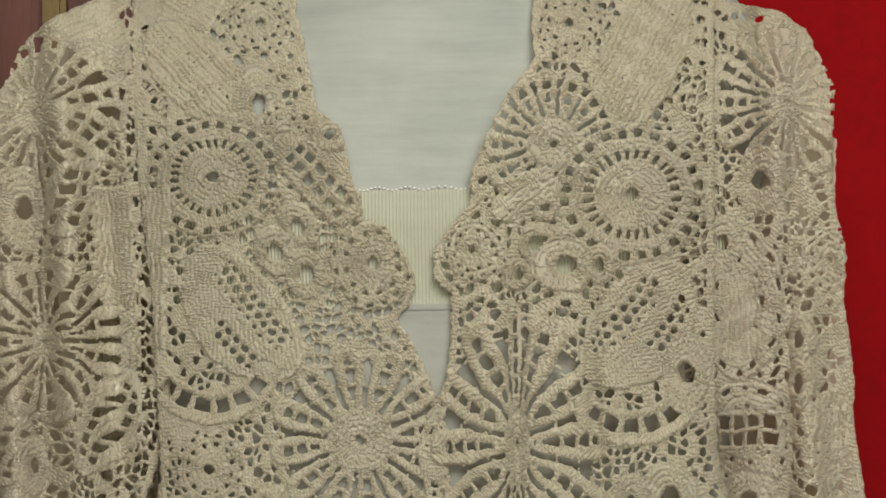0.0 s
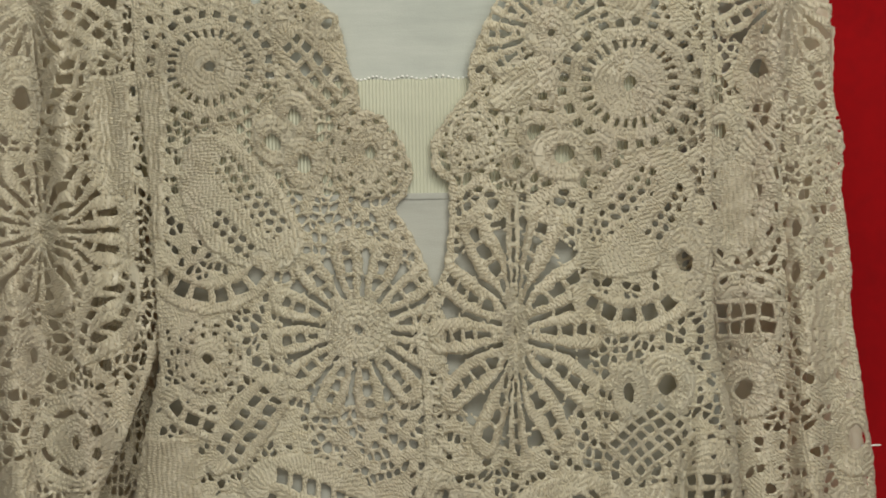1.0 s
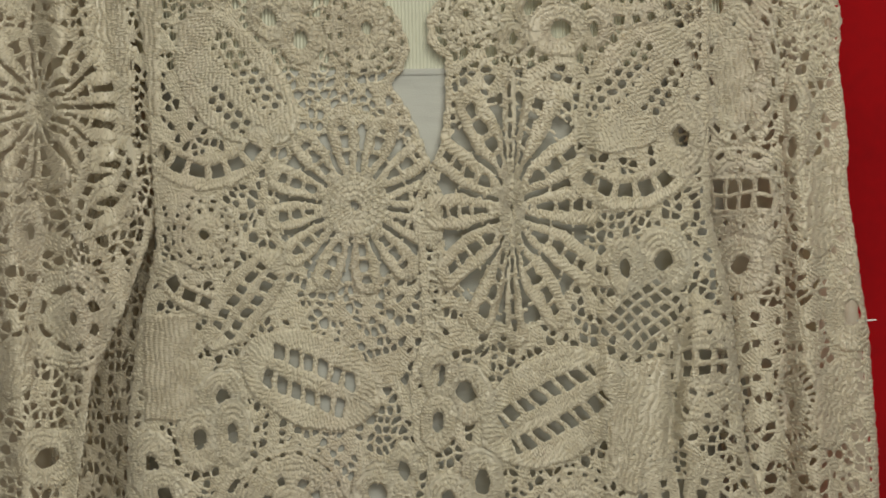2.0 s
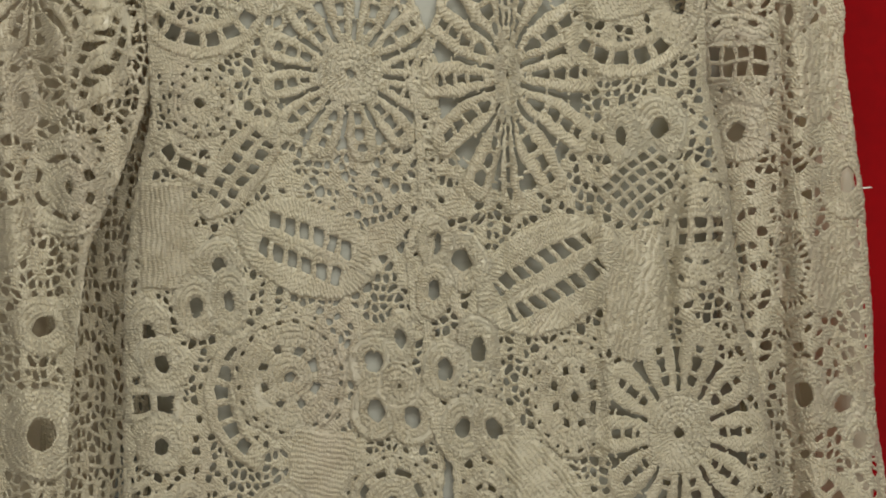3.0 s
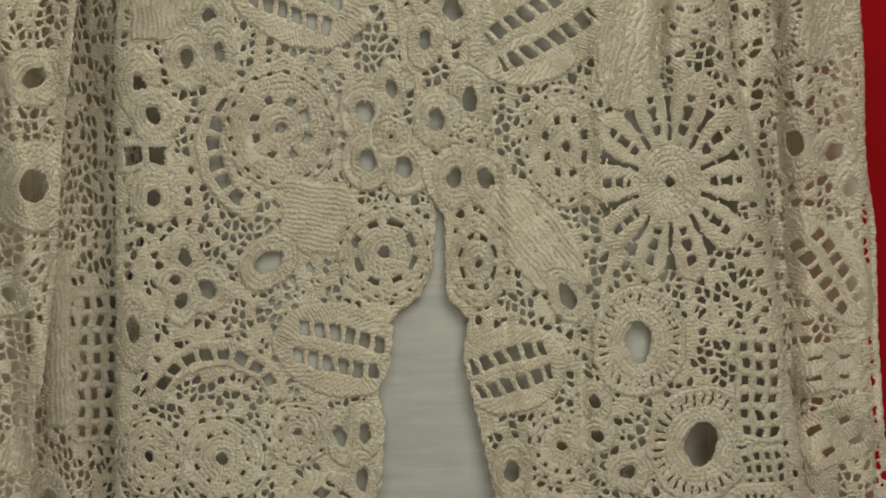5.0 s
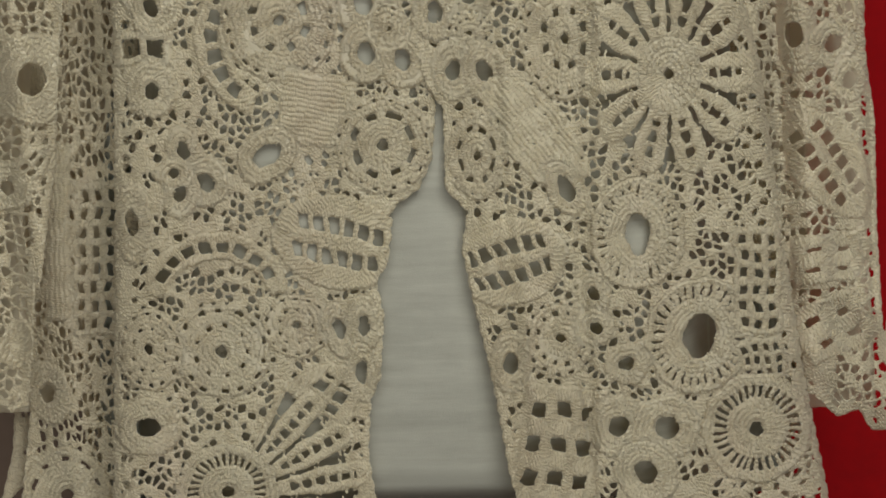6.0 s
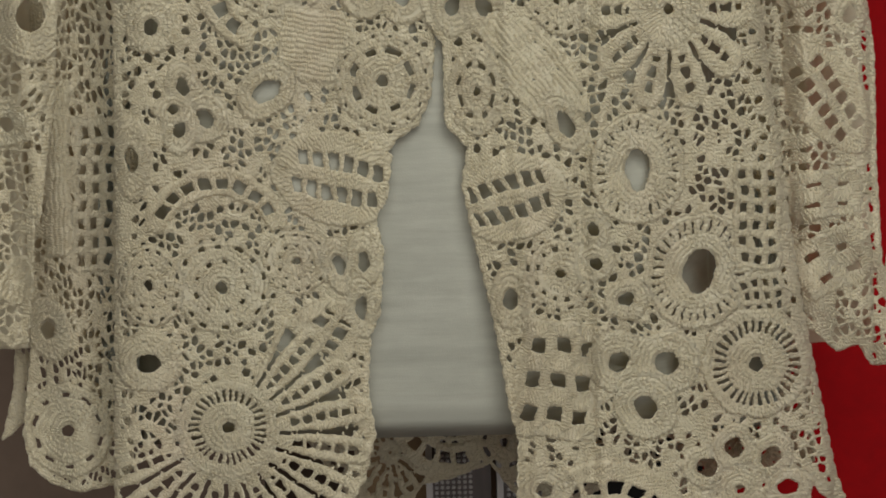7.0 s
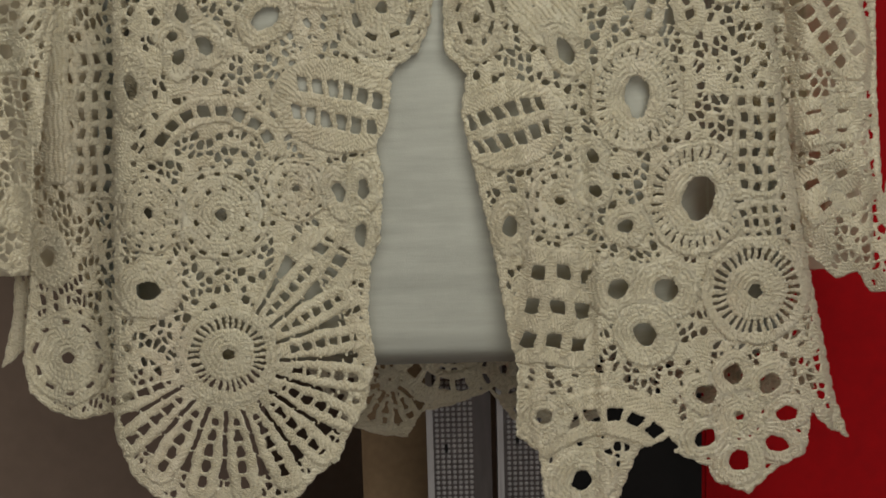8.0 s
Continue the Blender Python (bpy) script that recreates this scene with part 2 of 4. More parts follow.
class Sheet:
    """One piece of the cardigan, laid out in the plane of the chest as the camera sees it (mm, u to the side, w up from
    the eye's level).
    """

    def __init__(self, name, points, ground, open_share, thread, scallop, seed, step=STEP, pleats=()):
        self.name, self.step, self.pleats = name, step, pleats
        pts = np.array(points, float)
        self.u0, self.w0 = pts.min(0) - 4
        hi = pts.max(0) + 4
        self.nu, self.nw = (np.ceil((hi - (self.u0, self.w0)) / step)).astype(int) + 1
        self.U, self.W = np.meshgrid(self.u0 + step * np.arange(self.nu), self.w0 + step * np.arange(self.nw))
        self.rng = np.random.RandomState(seed)
        self.edge = self.outline(pts, scallop)
        self.owner = np.zeros(self.U.shape, int)
        self.names = [name]
        self.labels = [""]
        self.stagger = [0.3]
        self.tall = np.zeros(self.U.shape)
        self.f, self.s, self.n = self.net(ground, open_share, thread)
        self.f = np.where(self.edge < 3.8, np.maximum(self.f, 1.0), self.f)
        self.ground_stitch = (self.s.copy(), self.n.copy())

    def outline(self, pts, scallop):
        best = np.full(self.U.shape, 1e9)
        inside = np.zeros(self.U.shape, bool)
        along = np.zeros(self.U.shape)
        run = 0.0
        for (x0, y0), (x1, y1) in zip(pts, np.roll(pts, -1, 0)):
            dx, dy = x1 - x0, y1 - y0
            ll = math.hypot(dx, dy) + 1e-9
            k = np.clip(((self.U - x0) * dx + (self.W - y0) * dy) / ll ** 2, 0, 1)
            d = np.hypot(self.U - x0 - k * dx, self.W - y0 - k * dy)
            near = d < best
            best = np.where(near, d, best)
            along = np.where(near, run + k * ll, along)
            if y0 != y1:
                hit = ((self.W >= min(y0, y1)) & (self.W < max(y0, y1)) & (self.U < x0 + (self.W - y0) * dx / dy))
                inside ^= hit
            run += ll
        wave = np.abs(np.sin(along * math.pi / 9.0)) * 0.7 + np.abs(np.sin(along * math.pi / 2.6)) * 0.3
        return np.where(inside, best, -best) + 0.5 + scallop * (wave - 0.6)

    def net(self, ground, open_share, thread):
        """Worked ground of uneven meshes, some filled in."""
        gu, gw = ground
        a, b = (self.U + self.gathered(self.U, self.W)) / gu, self.W / gw
        a = a + 0.25 * np.sin(b * 0.9 + 1.3) + 0.2 * np.sin(b * 0.37)
        b = b + 0.25 * np.sin(a * 0.8) + 0.15 * np.sin(a * 2.1 + b * 0.4)
        ia, ib = np.floor(a).astype(int), np.floor(b).astype(int)
        la, lb = ia.min() - 2, ib.min() - 2
        shape = (ib.max() - lb + 3, ia.max() - la + 3)
        ju, jw = self.rng.rand(*shape) * 0.8 + 0.1, self.rng.rand(*shape) * 0.8 + 0.1
        shut = self.rng.rand(*shape)
        f1 = np.full(a.shape, 9.0)
        f2 = np.full(a.shape, 9.0)
        mine = np.zeros(a.shape)
        for di in (-1, 0, 1):
            for dj in (-1, 0, 1):
                ra, rb = ia + dj, ib + di
                d = np.hypot(ra + ju[rb - lb, ra - la] - a, rb + jw[rb - lb, ra - la] - b)
                closer = d < f1
                f2 = np.where(closer, f1, np.minimum(f2, d))
                mine = np.where(closer, shut[rb - lb, ra - la], mine)
                f1 = np.where(closer, d, f1)
        mean = math.sqrt(gu * gw)
        border = (f2 - f1) * 0.5 * mean
        f = np.where(mine < open_share, thread - border, 1.6)
        self.tall += np.where(mine < open_share, 0.0, -0.25) + 0.2 * np.sin(f1 * 9)
        return f, (a * gu * 0.8 + b * gw * 0.6) / LOOP, (b * gw * 0.8 - a * gu * 0.6) / PITCH + 0.8 * f1

    def gathered(self, U, W):
        """How far the work is drawn in towards the pleats that run through it (mm)."""
        shift = np.zeros(np.shape(U))
        for line, share, spread in self.pleats:
            t = U - along(line, W)
            inside = np.clip((line[:, 1].max() - W) / 50, 0, 1) * np.clip((W - line[:, 1].min()) / 40, 0, 1)
            shift = shift + inside * share * t * np.exp(-0.5 * (t / spread) ** 2)
        return shift

    def put(self, u, w, reach, shape, name, label="", bend=1.0, stagger=0.3):
        """Stamps a motif: shape(x, y) gives inside distance, cloth distance, height and stitch coordinates."""
        i0, i1 = int((u - reach - self.u0) / self.step), int((u + reach - self.u0) / self.step) + 2
        j0, j1 = int((w - reach - self.w0) / self.step), int((w + reach - self.w0) / self.step) + 2
        i0, j0, i1, j1 = max(i0, 0), max(j0, 0), min(i1, self.nu), min(j1, self.nw)
        if i1 - i0 < 3 or j1 - j0 < 3:
            return
        sl = (slice(j0, j1), slice(i0, i1))
        x, y = self.U[sl] - u, self.W[sl] - w
        x = x + self.gathered(self.U[sl], self.W[sl]) - self.gathered(u, w)
        X, Y = self.U[sl], self.W[sl]
        x = x + bend * 0.55 * np.sin(0.33 * Y + 1.7 * np.sin(0.17 * X)) + 0.2 * np.sin(0.93 * Y + 0.6 * X)
        y = y + bend * 0.55 * np.sin(0.29 * X + 1.9 * np.sin(0.19 * Y)) + 0.2 * np.sin(0.88 * X - 0.5 * Y)
        m, f, h, s, n = shape(x, y)
        m = m + 0.5 * np.sin(x * 1.1 + u) * np.sin(y * 1.2 + w)
        inn = m > 0
        self.names.append(name)
        self.labels.append(label)
        self.stagger.append(stagger)
        k = len(self.names) - 1
        self.owner[sl] = np.where(inn, k, self.owner[sl])
        self.f[sl] = np.where(inn, np.minimum(f, 3.0), np.where(m > -0.9, np.maximum(self.f[sl], 0.9 + m), self.f[sl]))
        self.tall[sl] = np.where(inn, h + 1.0 * (1 - np.exp(-np.maximum(m, 0) / 0.8)) + 0.55 * np.exp(-((m - 1.6) / 1.0) ** 2), self.tall[sl])
        wide = m > -2 * self.step
        self.s[sl] = np.where(wide, s, self.s[sl])
        self.n[sl] = np.where(wide, n, self.n[sl])

    def at(self, field, u, w):
        j = np.clip(np.rint((w - self.w0) / self.step).astype(int), 0, self.nw - 1)
        i = np.clip(np.rint((u - self.u0) / self.step).astype(int), 0, self.nu - 1)
        return field[j, i]

    def loops(self, f, fx, fy, tall, drape):
        """One raised strand of yarn for each stitch cell, laid across its row, along the thread on open net."""
        s = np.where(self.owner == 0, self.ground_stitch[0], self.s)
        n = np.where(self.owner == 0, self.ground_stitch[1], self.n)
        dy, dx = np.gradient(n, self.step)
        size = np.hypot(dx, dy) + 1e-6
        good = size < 2.2 / PITCH
        dx, dy = np.where(good, dx / size, 0), np.where(good, dy / size, 0)
        along = ((self.owner == 0) & (f < 1.0)) | (np.abs(self.edge) < 1.5)
        sign = np.where(fx * 0.3 + fy > 0, 1.0, -1.0)
        dx, dy = np.where(along, -fy * sign, dx), np.where(along, fx * sign, dy)
        ok = (f > 0.12) & (self.step < 1.2)
        si = np.floor(s).astype(np.int64) + 3000
        ni = np.floor(n + np.array(self.stagger)[self.owner] * (si % 3)).astype(np.int64) + 3000
        key = ((self.owner.astype(np.int64) * 8192 + si) * 8192 + ni)[ok]
        keys, inv = np.unique(key, return_inverse=True)
        inv = inv.ravel()
        count = np.bincount(inv, minlength=len(keys))

        def mean(a):
            return np.bincount(inv, a[ok]) / count

        u, w, ax, ay, h = mean(self.U), mean(self.W), mean(dx), mean(dy), mean(tall)
        own = keys // (8192 * 8192)
        odd = (keys % 2) * 2 - 1
        take = (count >= 2) & (np.hypot(ax, ay) > 0.1) & (self.at(f, u, w) > 0.2)
        u, w, ax, ay, h, own, odd, count = (a[take] for a in (u, w, ax, ay, h, own, odd, count))
        ang = np.arctan2(ay, ax) + np.where(own == 0, 0.25, 0.26) * odd + self.rng.normal(0, 0.13, len(u))
        full = LOOP * PITCH / self.step ** 2
        scale = np.clip(np.sqrt(count / full), 0.55, 1.05) * self.rng.uniform(0.88, 1.12, len(u))
        for end in (-1, 1):
            over = self.at(f, u + end * 1.5 * np.cos(ang), w + end * 1.5 * np.sin(ang)) < 0
            scale = np.where(over, scale * 0.72, scale)
        half, thick = 0.55 * PITCH * scale, 0.44 * LOOP * np.clip(scale, 0.75, 1.1)
        h = h + self.rng.uniform(-0.22, 0.28, len(u))
        c, sn = np.cos(ang), np.sin(ang)
        verts = np.zeros((len(u), 12, 3))
        stitch = np.zeros((len(u), 12, 3))
        twist = self.rng.rand(len(u))
        for i, (t, wide, up) in enumerate(((-1, 0.45, -0.2), (-0.42, 1.0, 1.7), (0.45, 1.0, 1.6), (1, 0.45, -0.5))):
            for j in range(3):
                a, q = t * half, (j - 1) * thick * wide
                uu, ww = u + a * c - q * sn, w + a * sn + q * c
                z = h + (up if j == 1 else -0.05)
                y = (drape(uu, ww) - z) / 1000
                # Pushed back along the camera's ray, so the strand keeps its place in view.
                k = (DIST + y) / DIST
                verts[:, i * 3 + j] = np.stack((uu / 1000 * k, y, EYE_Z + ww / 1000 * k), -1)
                stitch[:, i * 3 + j] = np.stack((twist + 0.7 * (j - 1), twist * 3 + 0.55 * t + 0 * u, twist), -1)
        return verts, stitch, own

    def build(self, parent, drape, mat, label=""):
        """Turns the cloth into front skins with rims that look thick from the camera, one mesh a motif."""
        self.labels[0] = label
        f = np.minimum(self.f, self.edge)
        f = f + 0.16 * np.sin(self.U * 2.3 + 3 * np.sin(self.W * 0.7)) * np.sin(self.W * 2.1)
        mid = 0.25 * (f[1:, 1:] + f[:-1, 1:] + f[1:, :-1] + f[:-1, :-1])
        keep = mid > 0
        gy, gx = np.gradient(f, self.step)
        gg = np.hypot(gx, gy) + 1e-3
        some = np.zeros(f.shape, int)
        for sl in ((slice(1, None), slice(1, None)), (slice(None, -1), slice(1, None)), (slice(1, None), slice(None, -1)), (slice(None, -1), slice(None, -1))):
            some[sl] += keep
        rim = (some > 0) & (some < 4)
        go = np.where(rim, np.clip(-f / gg, -0.85 * self.step, 0.85 * self.step), 0)
        U, W = self.U + go * gx / gg, self.W + go * gy / gg
        far = np.clip(f, 0, 3)
        tall = self.tall - 0.25 * np.cos(2 * math.pi * self.n) - 1.0 * np.exp(-far / 0.55)
        tall += 0.35 * np.sin(self.U * 0.23 + 2 * np.sin(self.W * 0.11)) * np.sin(self.W * 0.27)
        deep = drape(U, W)
        nv = f.size

        # Deeper cloth is spread along the camera's rays to fit the view.
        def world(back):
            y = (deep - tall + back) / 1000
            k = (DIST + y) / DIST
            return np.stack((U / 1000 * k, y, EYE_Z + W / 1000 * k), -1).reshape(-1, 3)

        co = np.concatenate((world(0), world(1.9)))
        idx = np.arange(nv).reshape(f.shape)
        q = np.stack((idx[:-1, :-1], idx[:-1, 1:], idx[1:, 1:], idx[1:, :-1]), -1)
        o = self.owner
        own = np.maximum(np.maximum(o[:-1, :-1], o[1:, :-1]), np.maximum(o[:-1, 1:], o[1:, 1:]))
        quads, owners = [q[keep]], [own[keep]]
        pad = np.pad(keep, 1)
        for a, b, other in ((0, 1, pad[:-2, 1:-1]), (1, 2, pad[1:-1, 2:]), (2, 3, pad[2:, 1:-1]), (3, 0, pad[1:-1, :-2])):
            edge = keep & ~other
            e = q[edge]
            quads.append(np.stack((e[:, b], e[:, a], e[:, a] + nv, e[:, b] + nv), -1))
            owners.append(own[edge])
        quads, owners = np.concatenate(quads), np.concatenate(owners)
        def stitches(s, n):
            st = np.stack((s, n, 0 * s), -1).reshape(-1, 3)
            return np.concatenate((st, st + (0.3, 0.5, 0)))

        base, worked = stitches(*self.ground_stitch), stitches(self.s, self.n)
        loops, loop_stitch, loop_own = self.loops(f, gx / gg, gy / gg, self.tall - 1.0 * np.exp(-far / 0.55), drape)
        loop_cuts = np.searchsorted(loop_own, np.arange(len(self.names) + 1))
        loop_quads = np.array([(i * 3 + j, i * 3 + j + 1, i * 3 + j + 4, i * 3 + j + 3) for i in range(3) for j in range(2)])
        order = np.argsort(owners, kind="stable")
        quads, owners = quads[order], owners[order]
        cuts = np.searchsorted(owners, np.arange(len(self.names) + 1))
        for k, name in enumerate(self.names):
            qq = quads[cuts[k]:cuts[k + 1]]
            if len(qq) < 12:
                continue
            used, flat = np.unique(qq, return_inverse=True)
            mine = slice(loop_cuts[k], loop_cuts[k + 1])
            lv = loops[mine].reshape(-1, 3)
            lq = (np.arange(len(loops[mine]))[:, None, None] * 12 + loop_quads[None]).reshape(-1, 4) + len(used)
            all_co = np.concatenate((co[used], lv)).astype(np.float32)
            all_st = np.concatenate(((worked if k else base)[used], loop_stitch[mine].reshape(-1, 3))).astype(np.float32)
            all_q = np.concatenate((flat.reshape(-1, 4), lq)).astype(np.int32)
            me = bpy.data.meshes.new(name)
            me.vertices.add(len(all_co))
            me.vertices.foreach_set("co", all_co.ravel())
            me.loops.add(all_q.size)
            me.loops.foreach_set("vertex_index", all_q.ravel())
            me.polygons.add(len(all_q))
            me.polygons.foreach_set("loop_start", np.arange(0, all_q.size, 4, dtype=np.int32))
            me.polygons.foreach_set("use_smooth", np.ones(len(all_q), bool))
            me.attributes.new("stitch", "FLOAT_VECTOR", "POINT").data.foreach_set("vector", all_st.ravel())
            me.update(calc_edges=True)
            me.materials.append(mat)
            ob = new(name, me)
            ob.parent = parent
            tagged(ob, self.labels[k])
            if k == 0:
                parent = ob


def turned(x, y, rot):
    c, s = math.cos(radians(rot)), math.sin(radians(rot))
    return x * c + y * s, y * c - x * s


WHEELS = {
    # centre hole, slot rings (from, to, count, share open)
    "button": (0.13, ((0.60, 0.70, 12, 0.34), (0.87, 0.95, 15, 0.38))),
    "plain": (0.12, ((0.50, 0.57, 9, 0.28), (0.84, 0.92, 14, 0.36))),
    "eye": (0.09, ((0.52, 0.66, 28, 0.42), (0.84, 0.95, 24, 0.50))),
    "ring": (0.35, ()),
    "small_ring": (0.29, ()),
    "loop": (0.42, ()),
    "dome": (0.17, ((0.86, 0.93, 14, 0.3),)),
    "rosette": (0.09, ((0.40, 0.53, 8, 0.42), (0.87, 0.93, 20, 0.32))),
    "lobed": (0.12, ((0.55, 0.67, 8, 0.56), (0.88, 0.93, 16, 0.25))),
    "rimmed": (0.14, ((0.72, 0.80, 10, 0.42),)),
    "rayed": (0.13, ((0.56, 0.80, 32, 0.42),)),
    "open": (0.25, ((0.66, 0.88, 34, 0.24),)),
}


def wheel(sheet, u, w, rx, ry, rot=0.0, style="button", name="rosette", hole=None):
    """A round or oval motif worked in rings; hole: half width and half height of its opening."""
    centre, rings = WHEELS[style]
    big = (rx + ry) / 2

    def shape(x, y):
        a, b = turned(x, y, rot)
        a, b = a / rx, b / ry
        r = np.hypot(a, b)
        th = np.arctan2(b, a) / (2 * math.pi) + 0.5
        m = (1 - r) * big + 0.45 * np.abs(np.sin(th * math.pi * max(8, round(big)))) - 0.3
        f = (r - centre) * big + 0.15 * np.sin(th * 2 * math.pi * 5 + u)
        if hole:
            p, q = turned(x, y, rot)
            f = (np.hypot(p / hole[0], q / hole[1]) - 1) * min(hole) + 0.15 * np.sin(th * 2 * math.pi * 5 + w)
        for r0, r1, k, share in rings:
            arc = 2 * math.pi * r * big / k
            across = np.abs((th * k + 0.07 * np.sin(th * 40 + w)) % 1 - 0.5) * arc
            slot = np.minimum((r1 - r0) / 2 * big - np.abs(r - (r0 + r1) / 2) * big, arc * share / 2 - across)
            f = np.minimum(f, -slot)
        n = r * big / PITCH
        h = 0.4 + 0.12 * np.cos(2 * math.pi * n) + 0.35 * np.exp(-((r - centre - 0.12) * big / 2.2) ** 2)
        return m, f, h, th * np.round(2 * math.pi * (np.floor(n) + 0.6) * PITCH / LOOP), n

    sheet.put(u, w, max(rx, ry) + 2, shape, name, stagger=0.1)


def sun(sheet, u, w, rx, ry, core, petals, rot=0.0, a0=-180.0, a1=180.0, name="sunburst_flower", looped=16.0):
    """A disc with long looped petals round it; looped: the width of a petal, with a ladder of gaps down its middle."""
    big = (rx + ry) / 2

    def shape(x, y):
        a, b = turned(x, y, rot)
        a, b = a / rx, b / ry
        r = np.hypot(a, b)
        ang = np.arctan2(b, a)
        th = ang / (2 * math.pi) + 0.5 + 0.5 / petals
        k = np.floor(th * petals) % petals
        odd = np.sin(k * 12.9 + u) * 0.5
        ph = np.abs(th * petals % 1 - 0.5)
        arc = 2 * math.pi * r * big / petals
        tip = 0.93 + 0.05 * odd
        rr, q = r * big, ph * arc
        wide = np.minimum(looped / 2 * (1 + 0.12 * odd), arc / 2 - 1.15 - 0.3 * odd)
        wide = np.maximum(wide, np.minimum(arc / 2 + 0.3, 1.1))
        top = tip * big - looped * 0.42
        petal = np.where(rr < top, wide - q, wide - np.hypot(q, (rr - top) * 1.15))
        m = np.maximum(petal, (0.80 - r) * big)
        if a1 - a0 < 359:
            cut = np.minimum((ang - radians(a0)) * rr, (radians(a1) - ang) * rr)
            m = np.where(r > core * 1.15, np.minimum(m, cut), m)
        gap = np.minimum(-petal, (r - core * 1.08) * big)
        gap = np.minimum(gap, np.abs((rr / 14 + odd) % 1 - 0.5) * 14 - 0.6)
        hole = np.clip(wide * 0.32, 0, 2.1) - q - 0.5 * np.sin(rr * 0.7 + 9 * odd)
        step = 8.0 + 3 * odd
        rung = np.abs((rr + 7 * odd) / step % 1 - 0.5) * step - 1.15
        lad = np.minimum(np.minimum(rr - core * 1.3 * big, top - rr), np.minimum(hole, rung))
        f = np.minimum(-gap, -lad)
        f = np.minimum(f, (r - core * 0.14) * big)
        inner = r < core
        n = np.where(inner, rr / PITCH, q / PITCH)
        s = np.where(inner, th * np.round(2 * math.pi * (np.floor(rr / PITCH) + 0.6) * PITCH / LOOP), rr / LOOP + 128 * (k + 1) + 64 * (th * petals % 1 > 0.5))
        h = np.where(inner, 0.6 + 0.3 * np.cos(math.pi * rr / PITCH), 0.5 + 0.3 * np.cos(2 * math.pi * q / 5.2))
        return m, f, h, s, n

    sheet.put(u, w, max(rx, ry) + 3, shape, name, bend=0.45)


def leaf(sheet, u, w, length, width, rot=0.0, style="pod", name="leaf"):
    """A leaf: two ladder rows (pod), close ribs (ribbed) or ribs with an open side (paisley)."""

    def shape(x, y):
        a, b = turned(x, y, rot)
        a, b = a / (length / 2), b / (width / 2)
        if style == "paisley":
            b = b - 0.25 * (a * a - 0.3)
        prof = np.clip(1 - np.abs(a) ** 2.2, 0, 1) ** 0.62
        m = np.minimum((prof - np.abs(b)) * width / 2, (1 - np.abs(a)) * length / 2)
        f = np.full(a.shape, 2.0)
        al, bl = a * length / 2, b * width / 2
        if style == "pod":
            for side in (-1, 1):
                bb = bl - side * width * 0.17 * np.clip(1 - 0.4 * a * a, 0, 1)
                pos = np.abs(((al + bb * 0.25) / 8.1) % 1 - 0.5) * 8.1
                tallness = min(width * 0.09, 4.2)
                slot = np.minimum(tallness - np.hypot(bb, 0.35 * pos), 2.65 - pos)
                slot = np.minimum(slot, (0.66 - np.abs(a)) * length / 2)
                f = np.minimum(f, -slot)
        elif style == "ribbed":
            pin = np.minimum(0.5 - np.abs((bl / (width / 5)) % 1 - 0.5) * width / 5, 1.0 - np.abs(((al + 2 * bl) / 6.2) % 1 - 0.5) * 6.2)
            f = np.minimum(f, np.where(np.abs(a) < 0.75, -pin, 2.0))
        else:
            du, dw = al / 5.8, bl / 5.4
            cell = np.hypot((du + 0.5 * np.floor(dw)) % 1 - 0.5, dw % 1 - 0.5)
            zone = (np.abs(a) < 0.62) & (b > 0.12) & (b < 0.72 * prof)
            zone |= (a > -0.1) & (a < 0.7) & (b < -0.25) & (b > -0.7 * prof)
            f = np.where(zone, (cell - 0.32) * 5.5, f)
        n = (20 + (prof - np.abs(b)) * width / 2 / PITCH) * np.where(b > 0, 1, -1) if style == "pod" else bl / PITCH
        h = 0.5 + 0.35 * np.cos(bl / width * 2 * math.pi * 1.5)
        return m, f, h, al / LOOP, n

    sheet.put(u, w, max(length, width) / 2 + 2, shape, name, stagger=0.0 if style == "ribbed" else 0.25)


def crescent(sheet, u, w, radius, width, a0, a1, holes, name="crescent"):
    """A curved band with a row of holes along it."""

    def shape(x, y):
        r = np.hypot(x, y)
        mid = radians((a0 + a1) / 2)
        ang = (np.arctan2(y, x) - mid + math.pi) % (2 * math.pi) - math.pi
        half = radians((a1 - a0) / 2)
        k = ang / half
        wid = width * np.sqrt(np.clip(1.05 - k * k * 0.6, 0.05, 2))
        m = np.minimum(wid / 2 - np.abs(r - radius), (half - np.abs(ang)) * radius + 2)
        arc = radians(a1 - a0) * 0.86 * radius / holes
        pos = np.abs(((k / 0.86 + 1) * holes / 2) % 1 - 0.5) * arc
        slot = np.minimum(arc * 0.33 - pos, min(width * 0.2, 3.6) - np.abs(r - radius + width * 0.05))
        slot = np.minimum(slot, (0.86 - np.abs(k)) * half * radius)
        n = (r - radius) / PITCH
        return m, -slot, 0.45 + 0.35 * np.cos((r - radius) / width * 4 * math.pi), ang * radius / LOOP, n

    sheet.put(u, w, radius + width, shape, name)


